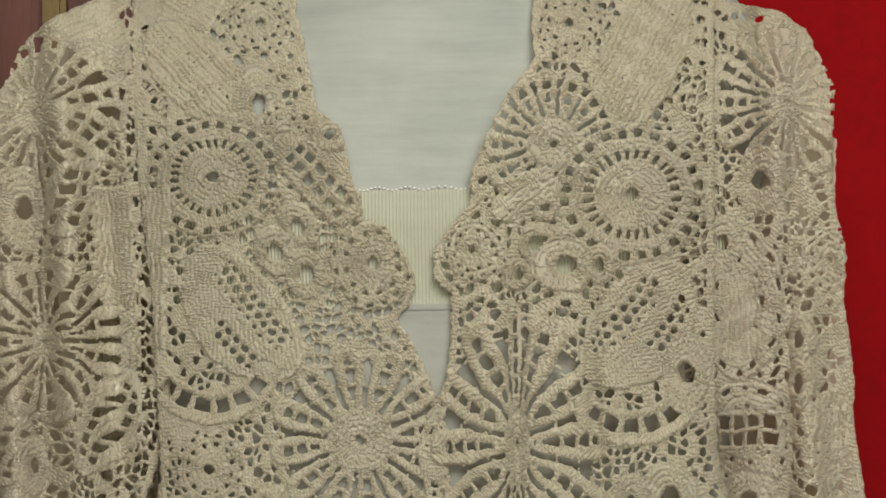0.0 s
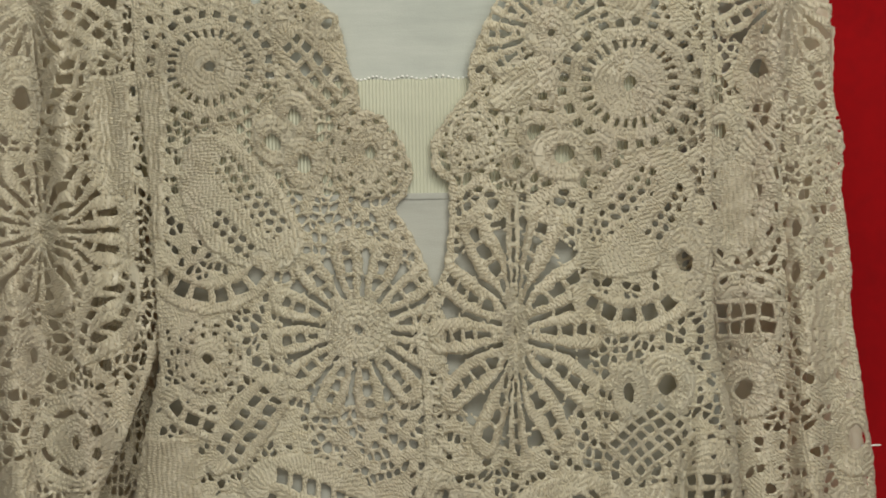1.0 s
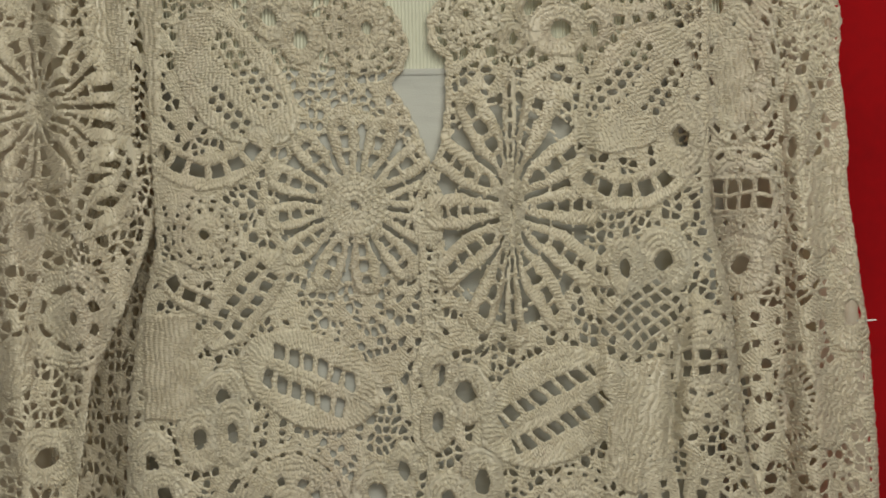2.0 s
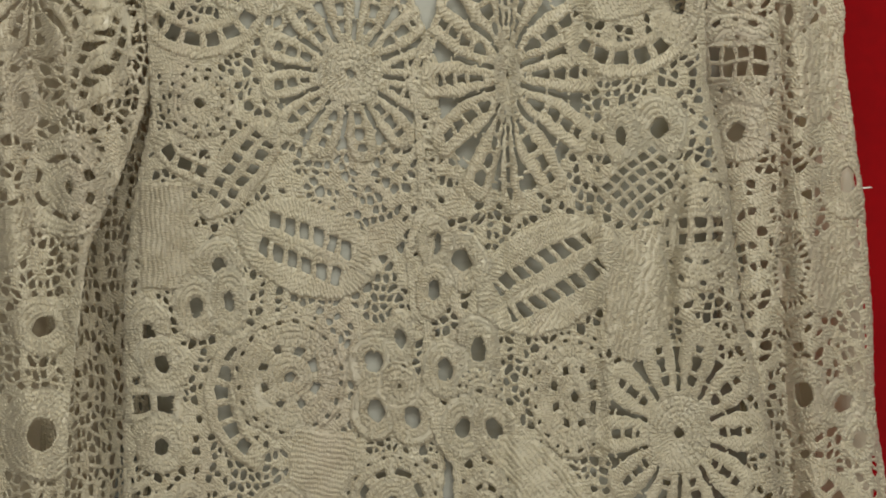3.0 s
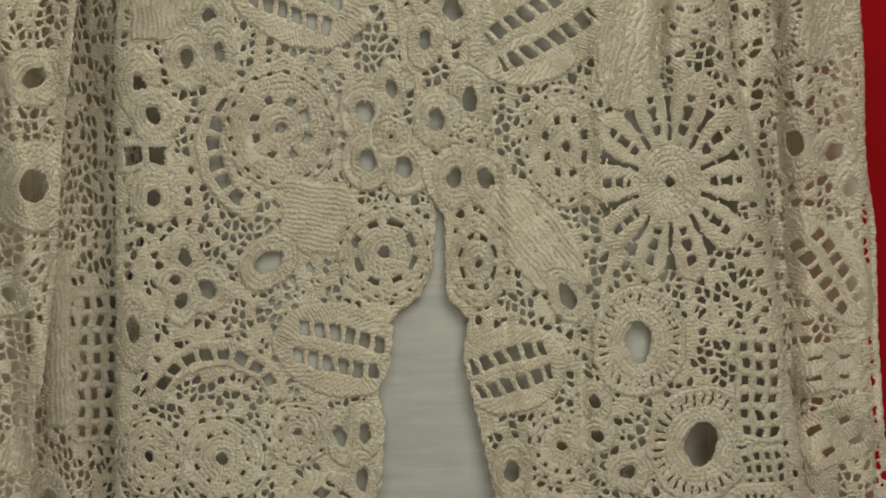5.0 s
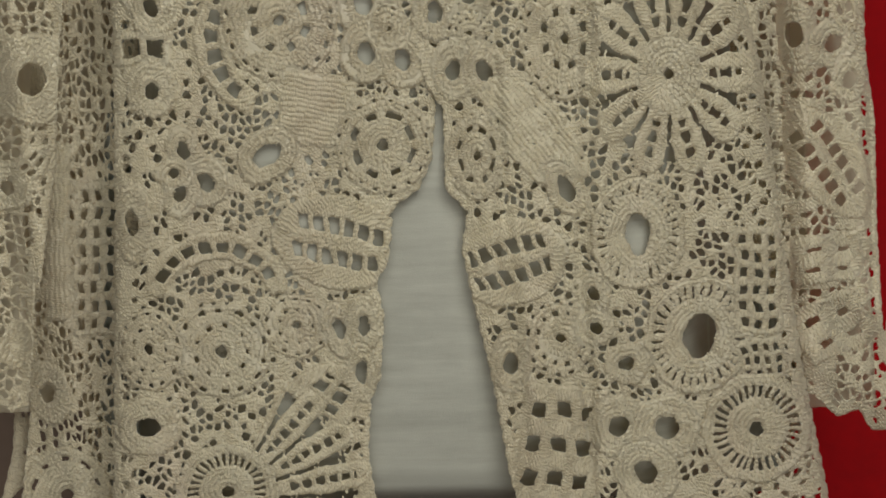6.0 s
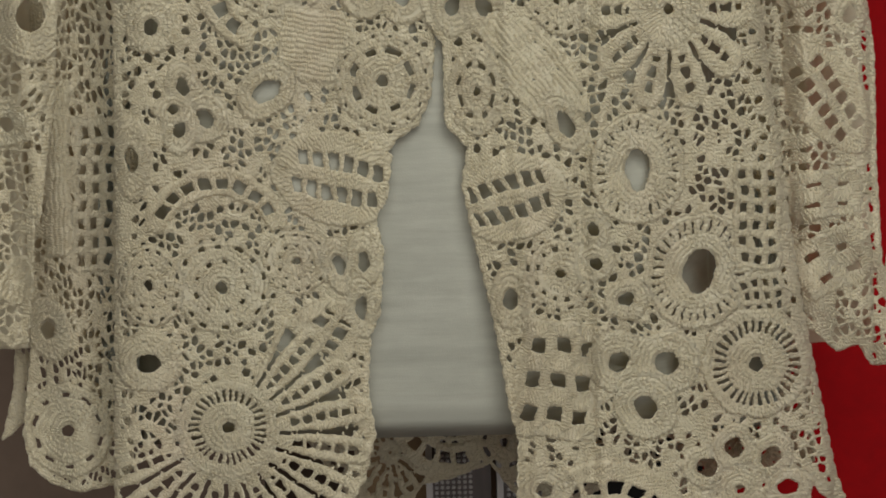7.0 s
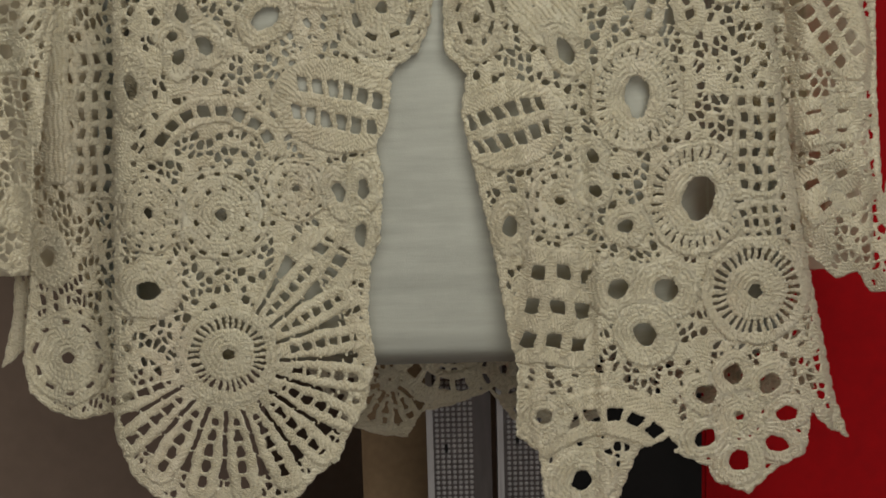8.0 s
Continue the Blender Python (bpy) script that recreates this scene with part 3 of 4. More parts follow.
def lattice(sheet, u, w, wide, high, nx, ny, rot=0.0, bar=0.9, tall_bar=0.0, name="lattice"):
    """A square net of bars."""

    def shape(x, y):
        a, b = turned(x, y, rot)
        a = a + 0.6 * np.sin(b * 0.21 + u)
        b = b + 0.6 * np.sin(a * 0.25 + w)
        m = np.minimum(wide / 2 - np.abs(a), high / 2 - np.abs(b))
        pa, pb = wide / (nx + 0.4), high / (ny + 0.4)
        ca = pa / 2 - np.abs((a / pa + nx / 2) % 1 - 0.5) * pa
        cb = pb / 2 - np.abs((b / pb + ny / 2) % 1 - 0.5) * pb
        slot = np.minimum(np.minimum(ca - bar, cb - (tall_bar or bar)), m - 0.6)
        return m, -slot, 0 * a, (a + b) / LOOP, np.where(ca < cb, a / PITCH, 60 + b / PITCH)

    sheet.put(u, w, math.hypot(wide, high) / 2 + 2, shape, name)


def knitted(sheet, u, w, wide, high, rot=0.0, name="ribbed_patch"):
    """A dense patch of straight rows."""

    def shape(x, y):
        a, b = turned(x, y, rot)
        m = np.minimum(wide / 2 - np.abs(a), high / 2 - np.abs(b)) + 0.6 * np.sin(b * 0.5) + 0.4 * np.sin(a * 0.6)
        return m, np.full(a.shape, 2.0), 0.3 - 0.15 * np.cos(2 * math.pi * a / PITCH), b / LOOP, a / PITCH

    sheet.put(u, w, math.hypot(wide, high) / 2 + 2, shape, name, stagger=0.0)


# ---- the dress form ----
FORM = [
    # height, half width, front, depth (mm)
    (215, 52, 62, 45), (190, 56, 58, 48), (165, 80, 50, 56), (140, 150, 40, 66), (105, 178, 28, 78), (70, 176, 17, 84), (20, 160, 9, 86),
    (-40, 148, 9, 86), (-90, 146, 11, 84), (-160, 152, 11, 84), (-240, 164, 12, 84), (-320, 180, 13, 78), (-400, 188, 14, 76),
    (-470, 190, 18, 78), (-505, 189, 23, 80), (-516, 187, 29, 78), (-521, 180, 50, 76), (-522, 168, 64, 64),
]


def body_curve(u, w):
    """How far the front of the body lies behind the chest plane (mm)."""
    up = np.clip(w - 60, 0, None)
    return 85 * (np.abs(u) / 200) ** 2.2 + 0.0035 * up ** 2 * (1 + np.abs(u) / 70)


def form_point(w, ang, grow=0.0):
    rows = FORM
    ws = [-r[0] for r in rows]
    hw = float(np.interp(-w, ws, [r[1] for r in rows])) + grow
    fr = float(np.interp(-w, ws, [r[2] for r in rows])) - grow
    dp = float(np.interp(-w, ws, [r[3] for r in rows])) + grow
    x = hw * math.copysign(abs(math.sin(ang)) ** 0.9, math.sin(ang))
    y = fr + dp * (1 - math.copysign(abs(math.cos(ang)) ** 0.9, math.cos(ang)))
    if math.cos(ang) > -0.2:
        y = max(y, float(body_curve(x, w)) * min(1.0, max(0.6, 1 + w / 900)) + 9 + (14 if x < 0 else 7) * max(0.0, (abs(x) - 110) / 60) + (4.5 if x < 0 else 2.5) * max(0.0, abs(x) - 146) + (36 * math.exp(-((x - 150) / 18) ** 2) if x > 0 and w < 0 else 0) - grow)
    # Width and height are fitted to the camera's view by place.
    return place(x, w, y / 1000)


def form_skin(w_hi, w_lo, grow, rows, ripple=0.0, cols=96):
    bm = bmesh.new()
    ring = []
    for j in range(rows + 1):
        w = w_hi + (w_lo - w_hi) * j / rows
        g = grow + ripple * noise.noise(Vector((0.3, w * 0.05, 0)))
        ring.append([bm.verts.new(form_point(w, 2 * math.pi * i / cols, g + ripple * noise.noise(Vector((math.sin(2 * math.pi * i / cols) * 3, math.cos(2 * math.pi * i / cols) * 3, w * 0.03))))) for i in range(cols)])
    for a, b in zip(ring, ring[1:]):
        for i in range(cols):
            bm.faces.new((a[i], a[(i + 1) % cols], b[(i + 1) % cols], b[i]))
    bm.faces.new(ring[-1])
    bm.faces.new(ring[0][::-1])
    return bm


form = thing("dress_form", "tailor's dress form torso covered in off-white cotton", "dress form", (0, 0, 0))
part("torso", form_skin(215, -518, 0, 120), COVER, form, smooth=True)
camisole = thing("camisole", "white camisole with ribbed ecru bodice on the dress form", "camisole")
part("ribbed_bodice", form_skin(37.5, -24, 1.2, 30), RIBBED, camisole, "fine vertical ribs, ecru", True)
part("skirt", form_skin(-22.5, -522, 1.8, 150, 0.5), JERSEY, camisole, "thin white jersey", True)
bm = bmesh.new()
for i in range(200):
    ang = -1.2 + 2.4 * i / 199
    p = form_point(38.2 + 0.9 * math.sin(i * 0.9), ang, 1.5)
    bmesh.ops.create_icosphere(bm, subdivisions=1, radius=0.0008, matrix=Matrix.Translation(p) @ Matrix.Diagonal((1.2, 0.8, 0.8, 1)))
tagged(part("picot_edge", bm, PICOT, camisole, "tiny white picot stitches along the top edge", True), kind="stuff")
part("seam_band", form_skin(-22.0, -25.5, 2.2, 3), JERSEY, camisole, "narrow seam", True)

# ---- the crocheted cardigan ----
cardigan = thing("cardigan", "ecru cotton crochet lace cardigan hanging open on the dress form", "cardigan")

FOLD_L = np.array([(-159.8, 120.9), (-157.9, 50.2), (-151.5, -14.6), (-149.4, -67.5), (-148.1, -111.0), (-158.3, -152.3), (-165.3, -199.9), (-167.0, -242.0), (-173.4, -396.0), (-183.0, -552.2)])
FOLD_R = np.array([(142.3, 116.3), (140.8, 16.3), (139.9, -42.5), (140.7, -102.0), (150.7, -146.5), (157.7, -224.4), (172.6, -280.5), (184.9, -373.4), (197.5, -454.9), (215.9, -547.4)])
CREASE_A = np.array([(42.1, 47.2), (37.5, -76.2), (37.5, -104.6), (31.5, -175.0), (31.5, -221.9), (32.8, -307.7), (38.7, -401.3), (44.5, -476.3)])
CREASE_B = np.array([(81.3, 11.3), (75.9, -53.3), (79.5, -100.8), (79.7, -222.8), (82.8, -278.3), (76.8, -402.2), (80.4, -451.5), (82.1, -577.1)])

CREASE_C = np.array([(131.0, -125.0), (123.0, -180.0), (119.0, -215.0), (122.0, -262.0)])
CREASE_S = np.array([(-208.0, 112.0), (-209.0, 80.0), (-209.0, -40.0), (-212.0, -120.0), (-214.0, -190.0)])
CREASE_T = np.array([(184.0, 112.0), (183.0, 60.0), (179.0, -60.0), (179.0, -160.0), (181.0, -260.0), (187.0, -380.0), (194.0, -480.0)])
GATHERS = [(CREASE_S, 0.7, 7.0), (np.array([(-160.0, 160.0), (-166.0, 40.0), (-158.0, -110.0)]), 1.1, 9.0), (np.array([(-182.0, 90.0), (-186.0, -60.0), (-196.0, -200.0)]), 0.8, 7.0)]
TUCKS = [(CREASE_T, 0.9, 6.5)]
PLEATS = [(CREASE_A[:4], 1.0, 8.0), (CREASE_B[:3], 0.8, 7.0), (CREASE_C, 0.8, 6.0)]


def along(line, w):
    o = np.argsort(line[:, 1])
    return np.interp(w, line[o, 1], line[o, 0])


def drape_left(u, w):
    edge = along(FOLD_L, w)
    soft = 3.0 * np.sin(u * 0.075 + 0.8 * np.sin(w * 0.012)) * np.clip(-w / 250, 0, 1)
    d = body_curve(u, w) * np.clip(1 + w / 900, 0.6, 1) + soft + 4
    lift = np.clip((-w - 60) / 60, 0, 1)
    return d - 14 * lift * np.exp(-((u - edge - 16) / 22) ** 2) + 5 * lift * np.exp(-np.clip(u - edge, 0, None) / 2.5)


def drape_right(u, w):
    edge = along(FOLD_R, w)
    a, b = along(CREASE_A, w), along(CREASE_B, w)
    low = np.clip((20 - w) / 100, 0, 1)
    d = body_curve(u, w) * np.clip(1 + w / 900, 0.6, 1)
    d = d + low * (9 * np.exp(-((u - a) / 5.0) ** 2) - 10 * np.exp(-((u - a + 2) / 16) ** 2) + 9 * np.exp(-((u - b) / 5.0) ** 2) - 10 * np.exp(-((u - b - 4) / 16) ** 2))
    c = along(CREASE_C, w)
    d = d + np.clip((-120 - w) / 50, 0, 1) * np.clip((w + 262) / 45, 0, 1) * (11 * np.exp(-((u - c) / 4.0) ** 2) - 8 * np.exp(-((u - c - 11) / 12) ** 2))
    lift = np.clip((-w - 50) / 60, 0, 1)
    return d - 10 * lift * np.exp(-((u - edge + 16) / 20) ** 2) + 8 * lift * np.exp(-np.clip(edge - u, 0, None) / 2.5)


def drape_sleeve_left(u, w):
    c = -190 - np.clip(-w, 0, 400) * 0.03
    k = np.clip((u - c) / 58, -0.99, 0.99)
    k = np.where(k > 0, k * np.clip(0.35 - w / 150, 0.35, 1.0), k)
    up = np.clip(w - 70, 0, None)
    sewn = np.clip((u + 178) / 22, 0, 1) * np.clip((w + 110) / 60, 0, 1)
    t = u - along(CREASE_S, w)
    tuck = (3 * np.exp(-(t / 6.0) ** 2) - 4 * np.exp(-((np.abs(t) - 12) / 8) ** 2)) * np.clip((w + 190) / 60, 0, 1) * np.clip((112 - w) / 50, 0, 1)
    d = tuck + 40 + 13 * np.clip((w + 70) / 70, 0, 1) + 46 * (1 - np.sqrt(1 - k * k)) + 10 * np.sin(u * 0.17 + 0.008 * w) + 0.008 * up ** 2 + 12 * np.clip((u + 160) / 20, 0, 1) * np.clip(-w / 100, 0, 1)
    return d * (1 - sewn) + sewn * (body_curve(u, w) + 7)


def drape_sleeve_right(u, w):
    c = 177 - np.clip(w, -500, 0) * 0.032
    k = np.clip((u - c) / 46, -0.97, 0.97)
    k = np.where(k < 0, k * np.clip(0.35 - w / 150, 0.35, 1.0), k)
    up = np.clip(w - 70, 0, None)
    tuck = 10 * np.exp(-((u - along(FOLD_R, w) - 10) / 15) ** 2) * np.clip((-w - 30) / 80, 0, 1)
    tuck = tuck + 5 * np.sin(w * 0.13 + u * 0.09) * np.clip((-w - 360) / 60, 0, 1)
    sewn = np.clip((166 - u) / 22, 0, 1) * np.clip((w + 110) / 60, 0, 1)
    t = u - along(CREASE_T, w)
    tuck = tuck + (6 * np.exp(-(t / 5.0) ** 2) - 5 * np.exp(-((np.abs(t) - 12) / 8) ** 2)) * np.clip((112 - w) / 50, 0, 1)
    d = tuck + 48 + 46 * (1 - np.sqrt(1 - k * k)) + 5 * np.sin(u * 0.2 + 0.012 * w) + 0.008 * up ** 2
    return d * (1 - sewn) + sewn * (body_curve(u, w) + 7)


def drape_side(u, w):
    return 106 + 6 * np.sin(u * 0.16 + 0.5 + 0.003 * w) - 0.25 * (u + 205)


def drape_back(u, w):
    return 222 - 0.0028 * u * u + 5 * np.sin(u * 0.11)


def drape_sleeve_back(u, w):
    return 126 + 4 * np.sin(u * 0.2)


# left front (as seen)
fl = Sheet("front_panel", [
    (-159.3, 156.2), (-75.4, 155.0), (-75.2, 131.4), (-71.6, 116.6), (-68.1, 96.0), (-64.8, 79.7), (-53.2, 70.7), (-49.8, 57.4), (-47.7, 42.7), (-43.1, 35.3),
    (-42.1, 22.6), (-30.4, 18.3), (-20.3, 4.0), (-14.7, -10.8), (-18.7, -22.5), (-25.3, -29.7), (-16.6, -43.1), (-10.4, -56.4), (-5.9, -69.7),
    (0.3, -87.5), (1.8, -128.8), (-2.1, -179.2), (-8.7, -209.1), (-3.2, -233.2), (-2.2, -257.4), (0.3, -302.3), (-2.5, -329.9), (-9.7, -345.2), (-22.0, -353.6), (-26.1, -360.4),
    (-24.3, -361.6), (-27.2, -385.0), (-33.9, -395.9), (-30.3, -415.0), (-33.2, -450.1), (-38.9, -462.9), (-41.2, -493.4), (-37.8, -519.9), (-44.6, -546.3), (-54.6, -562.8), (-59.9, -576.8), (-73.5, -586.6), (-83.6, -599.2), (-102.3, -607.2),
    (-123.0, -609.0), (-146.6, -604.2), (-163.6, -596.1), (-174.6, -584.6), (-183.5, -558.9), (-176.6, -437.5),
] + [tuple(p) for p in FOLD_L[-2::-1]], (4.6, 5.2), 0.58, 0.66, 1.3, 3)

knitted(fl, -131.7, 129.3, 55.9, 26.5, 60)
leaf(fl, -127.8, 99.8, 67.6, 36.8, -48, "ribbed")
wheel(fl, -94.1, 125.8, 17.1, 15.3, 0, "button")
wheel(fl, -94.8, 83.1, 12.4, 20.6, 10, "small_ring", "ring_motif")
wheel(fl, -81.8, 66.2, 12.4, 17.1, 10, "button")
wheel(fl, -119.2, 45.2, 34.7, 30.6, 0, "eye", "eye_rosette")
leaf(fl, -63.9, 42.9, 63.2, 24.7, -50, "pod")
wheel(fl, -58.5, 67.0, 10.0, 8.8, 0, "small_ring", "ring_motif")
wheel(fl, -76.0, 19.0, 10.0, 13.5, 20, "ring", "ring_motif")
wheel(fl, -87.1, 6.2, 10.6, 13.5, 20, "ring", "ring_motif")
wheel(fl, -71.4, -5.8, 10.6, 13.5, 10, "ring", "ring_motif")
wheel(fl, -36.9, -0.1, 21.8, 24.7, 0, "button")
leaf(fl, -106.1, -27.0, 83.8, 48.5, -52, "paisley", "paisley_leaf")
crescent(fl, -121.0, -41.5, 32.9, 17.1, 205, 335, 6)
knitted(fl, -150.5, -2.0, 13.0, 84.0, -2)
sun(fl, -44.7, -92.4, 51.8, 50.6, 0.31, 12, 8, looped=15)
wheel(fl, -123.2, -106.5, 18.2, 19.4, 0, "button")
crescent(fl, -118.8, -116.0, 27.1, 12.9, 195, 350, 6)
leaf(fl, -103.3, -141.5, 63.2, 27.1, 52, "pod")
knitted(fl, -143.7, -176.4, 27.9, 55.9, 0)
leaf(fl, -70.4, -183.9, 77.9, 48.5, -24, "pod")
wheel(fl, -116.1, -192.5, 12.9, 15.3, 0, "small_ring", "ring_motif")
wheel(fl, -128.6, -214.2, 12.4, 16.5, 0, "small_ring", "ring_motif")
wheel(fl, -111.3, -211.5, 10.0, 18.2, 0, "small_ring", "ring_motif")
wheel(fl, -154.3, -227.2, 11.8, 18.2, 0, "small_ring", "ring_motif")
crescent(fl, -78.4, -261.9, 38.8, 17.1, 130, 240, 6)
wheel(fl, -80.5, -252.2, 30.6, 32.9, 0, "rosette")
wheel(fl, -35.6, -244.7, 14.1, 16.5, 0, "ring", "ring_motif")
wheel(fl, -21.7, -232.9, 7.6, 16.5, 0, "ring", "ring_motif")
wheel(fl, -35.3, -270.4, 13.5, 17.1, 0, "ring", "ring_motif")
wheel(fl, -16.0, -274.7, 12.9, 15.9, 20, "ring", "ring_motif")
wheel(fl, -22.8, -257.6, 10.0, 11.2, 0, "button")
lattice(fl, -153.1, -265.3, 30.9, 18.2, 2, 1, 0, 2.0)
wheel(fl, -149.4, -287.8, 13.5, 15.3, 0, "small_ring", "ring_motif")
wheel(fl, -147.1, -243.9, 12.9, 15.3, 30, "small_ring", "ring_motif")
knitted(fl, -63.2, -300.8, 38.2, 36.8, 80)
wheel(fl, -89.6, -324.7, 18.5, 13.5, 40, "ring", "ring_motif", (8.6, 5.0))
wheel(fl, -27.4, -320.7, 25.9, 27.1, 0, "lobed")
wheel(fl, -133.7, -320.6, 9.4, 14.1, 15, "ring", "petal_ring")
wheel(fl, -123.0, -338.5, 12.9, 14.1, 20, "ring", "petal_ring")
wheel(fl, -136.5, -344.4, 9.4, 14.7, -15, "ring", "petal_ring")
wheel(fl, -140.3, -333.1, 10.0, 7.6, 0, "small_ring", "petal_ring")
leaf(fl, -53.4, -373.8, 73.5, 51.5, -14, "pod")
crescent(fl, -120.0, -408.4, 34.7, 14.7, 15, 165, 8)
wheel(fl, -163.5, -360.2, 10.6, 22.9, 0, "small_ring", "ring_motif")
wheel(fl, -118.6, -432.9, 26.5, 26.5, 0, "plain")
wheel(fl, -157.6, -431.3, 17.5, 23, 0, "plain")
wheel(fl, -77.7, -419.9, 18, 18, 0, "plain")
wheel(fl, -54.3, -422.7, 8.8, 16.5, 15, "ring", "ring_motif")
wheel(fl, -41.1, -419.9, 8.8, 16.5, 0, "ring", "ring_motif")
wheel(fl, -42.8, -446.9, 8.8, 17.6, 0, "ring", "ring_motif")
wheel(fl, -160.7, -475.2, 18.2, 16.5, 0, "ring", "ring_motif")
leaf(fl, -68.1, -466.5, 58.8, 38.2, 50, "pod")
sun(fl, -119.1, -517.4, 86.0, 88.0, 0.30, 19, 0, -165, 62, "fan", looped=16)
wheel(fl, -118.9, -513.5, 27.1, 27.1, 0, "rayed")

# right front (as seen)
fr = Sheet("front_panel", [tuple(p) for p in FOLD_R] + [
    (224.1, -571.9), (213.0, -565.8), (203.4, -555.4), (200.6, -580.6), (183.3, -590.3), (169.1, -604.2), (150.1, -596.1), (146.9, -587.5), (127.9, -578.4), (124.8, -569.9), (107.4, -576.1), (101.0, -591.2), (94.5, -608.1),
    (75.4, -612.6), (54.9, -603.5), (52.2, -576.2), (39.7, -565.6), (41.4, -525.6), (37.1, -508.9), (30.5, -464.9), (25.0, -435.7), (18.0, -403.7), (13.5, -378.3), (17.0, -358.1),
    (5.4, -345.6), (5.4, -302.4), (-3.3, -288.4), (-10.8, -262.3), (-8.5, -226.1), (-15.5, -220.9), (-17.7, -184.9), (-10.1, -161.2), (-11.2, -113.7), (-15.1, -99.0), (-8.3, -78.5), (0.7, -63.9), (4.0, -40.5), (4.4, -16.9),
    (-4.4, -9.5), (-4.7, 5.3), (4.9, 18.4), (15.7, 31.4), (15.3, 44.7), (23.2, 63.7), (35.4, 87.0), (49.7, 104.5), (48.3, 123.6), (51.1, 153.0), (142.9, 151.7),
], (4.8, 5.4), 0.58, 0.66, 1.3, 8, pleats=PLEATS)
wheel(fr, 67.7, 122.8, 17.1, 16.5, 0, "button")
leaf(fr, 103.3, 102.2, 97.1, 41.2, 62, "ribbed")
sun(fr, 58.5, 60.2, 39.0, 43.0, 0.32, 13, 0, looped=12)
wheel(fr, 98.7, 33.1, 38.8, 35.9, 0, "eye", "eye_rosette")
leaf(fr, 41.9, 34.0, 41.2, 19.4, 35, "ribbed")
wheel(fr, 15.3, 5.5, 14.1, 15.9, 0, "button")
wheel(fr, 48.3, 8.9, 12.9, 10.6, 0, "ring", "ring_motif")
wheel(fr, 64.0, -3.1, 12.4, 14.1, 0, "ring", "ring_motif")
wheel(fr, 39.2, -7.5, 11.8, 8.8, 0, "ring", "ring_motif")
wheel(fr, 81.6, -3.4, 7.6, 10.6, 0, "ring", "ring_motif")
sun(fr, 37.3, -95.7, 49.4, 77.1, 0.22, 12, 2, looped=16)
leaf(fr, 101.1, -36.1, 79.4, 50.0, 48, "paisley", "paisley_leaf")
crescent(fr, 97.9, -53.6, 34.7, 18.2, 215, 340, 6)
wheel(fr, 125.8, -60.0, 12.9, 19.4, 0, "small_ring", "ring_motif")
wheel(fr, 116.0, -124.4, 15.3, 17.6, 0, "small_ring", "ring_motif")
wheel(fr, 96.2, -127.9, 8.8, 16.5, 0, "small_ring", "ring_motif")
lattice(fr, 106.5, -151.8, 38.2, 27.9, 6, 4, 38, 1.1)
leaf(fr, 57.4, -201.4, 83.8, 55.9, 28, "pod")
leaf(fr, 107.2, -211.4, 73.5, 36.8, 78, "ribbed")
wheel(fr, 137.8, -179.0, 24.1, 30.9, 0, "plain", "oval_motif")
lattice(fr, 137.0, -178.4, 27.0, 19.4, 3, 2, 0, 1.5)
wheel(fr, 11.8, -192.1, 13.5, 16.5, 20, "ring", "ring_motif")
wheel(fr, -2.2, -182.8, 9.4, 15.3, 0, "ring", "ring_motif")
wheel(fr, -3.3, -207.7, 9.4, 15.3, -10, "ring", "ring_motif")
wheel(fr, 19.6, -239.7, 11.8, 19.4, 5, "ring", "ring_motif")
wheel(fr, 1.8, -249.9, 12.4, 15.9, 0, "ring", "ring_motif")
wheel(fr, 20.1, -261.5, 12.9, 12.4, 0, "button")
wheel(fr, 10.8, -281.3, 11.8, 16.5, 0, "ring", "ring_motif")
wheel(fr, 27.2, -282.3, 11.8, 16.5, 15, "ring", "ring_motif")
wheel(fr, 69.6, -265.5, 22.9, 32.9, 0, "rosette")
sun(fr, 125.0, -286.1, 48.0, 60.0, 0.34, 10, 0, looped=19)
leaf(fr, 53.7, -317.4, 77.9, 35.3, -52, "ribbed")
wheel(fr, 69.5, -347.2, 10.0, 16.5, 28, "ring", "ring_motif", (3.6, 8.2))
wheel(fr, 22.2, -327.5, 15.3, 24.1, 0, "lobed")
wheel(fr, 107.8, -373.2, 25.5, 30.8, 0, "open", "open_rosette", (6.4, 11.6))
wheel(fr, 141.0, -431.1, 29.5, 32.9, -12, "open", "open_rosette", (8.6, 12.4))
leaf(fr, 38.9, -387.1, 63.2, 48.5, 15, "pod")
wheel(fr, 66.0, -430.5, 20.6, 22.4, 0, "button")
wheel(fr, 83.5, -406.2, 8.8, 12.4, 20, "ring", "ring_motif")
wheel(fr, 84.5, -425.2, 10.0, 10.6, 0, "ring", "ring_motif")
wheel(fr, 101.4, -446.0, 12.4, 11.8, 0, "ring", "ring_motif")
lattice(fr, 172.5, -401.4, 26.0, 60.0, 3, 6, 0, 1.9, 2.3)
lattice(fr, 175.0, -445.9, 25.0, 24.0, 4, 3, 10, 1.5)
wheel(fr, 37.9, -444.1, 11.2, 17.6, 0, "ring", "ring_motif")
lattice(fr, 63.8, -491.6, 47.1, 67.6, 3, 3, -8, 3.1, 5.9)
wheel(fr, 96.5, -481.8, 16.5, 17.6, 0, "ring", "petal_ring")
wheel(fr, 122.8, -483.2, 18.8, 18.8, 0, "ring", "petal_ring")
wheel(fr, 111.5, -508.5, 16.5, 19.4, 35, "ring", "petal_ring")
wheel(fr, 172.4, -484.7, 30.0, 31.2, 0, "rayed")
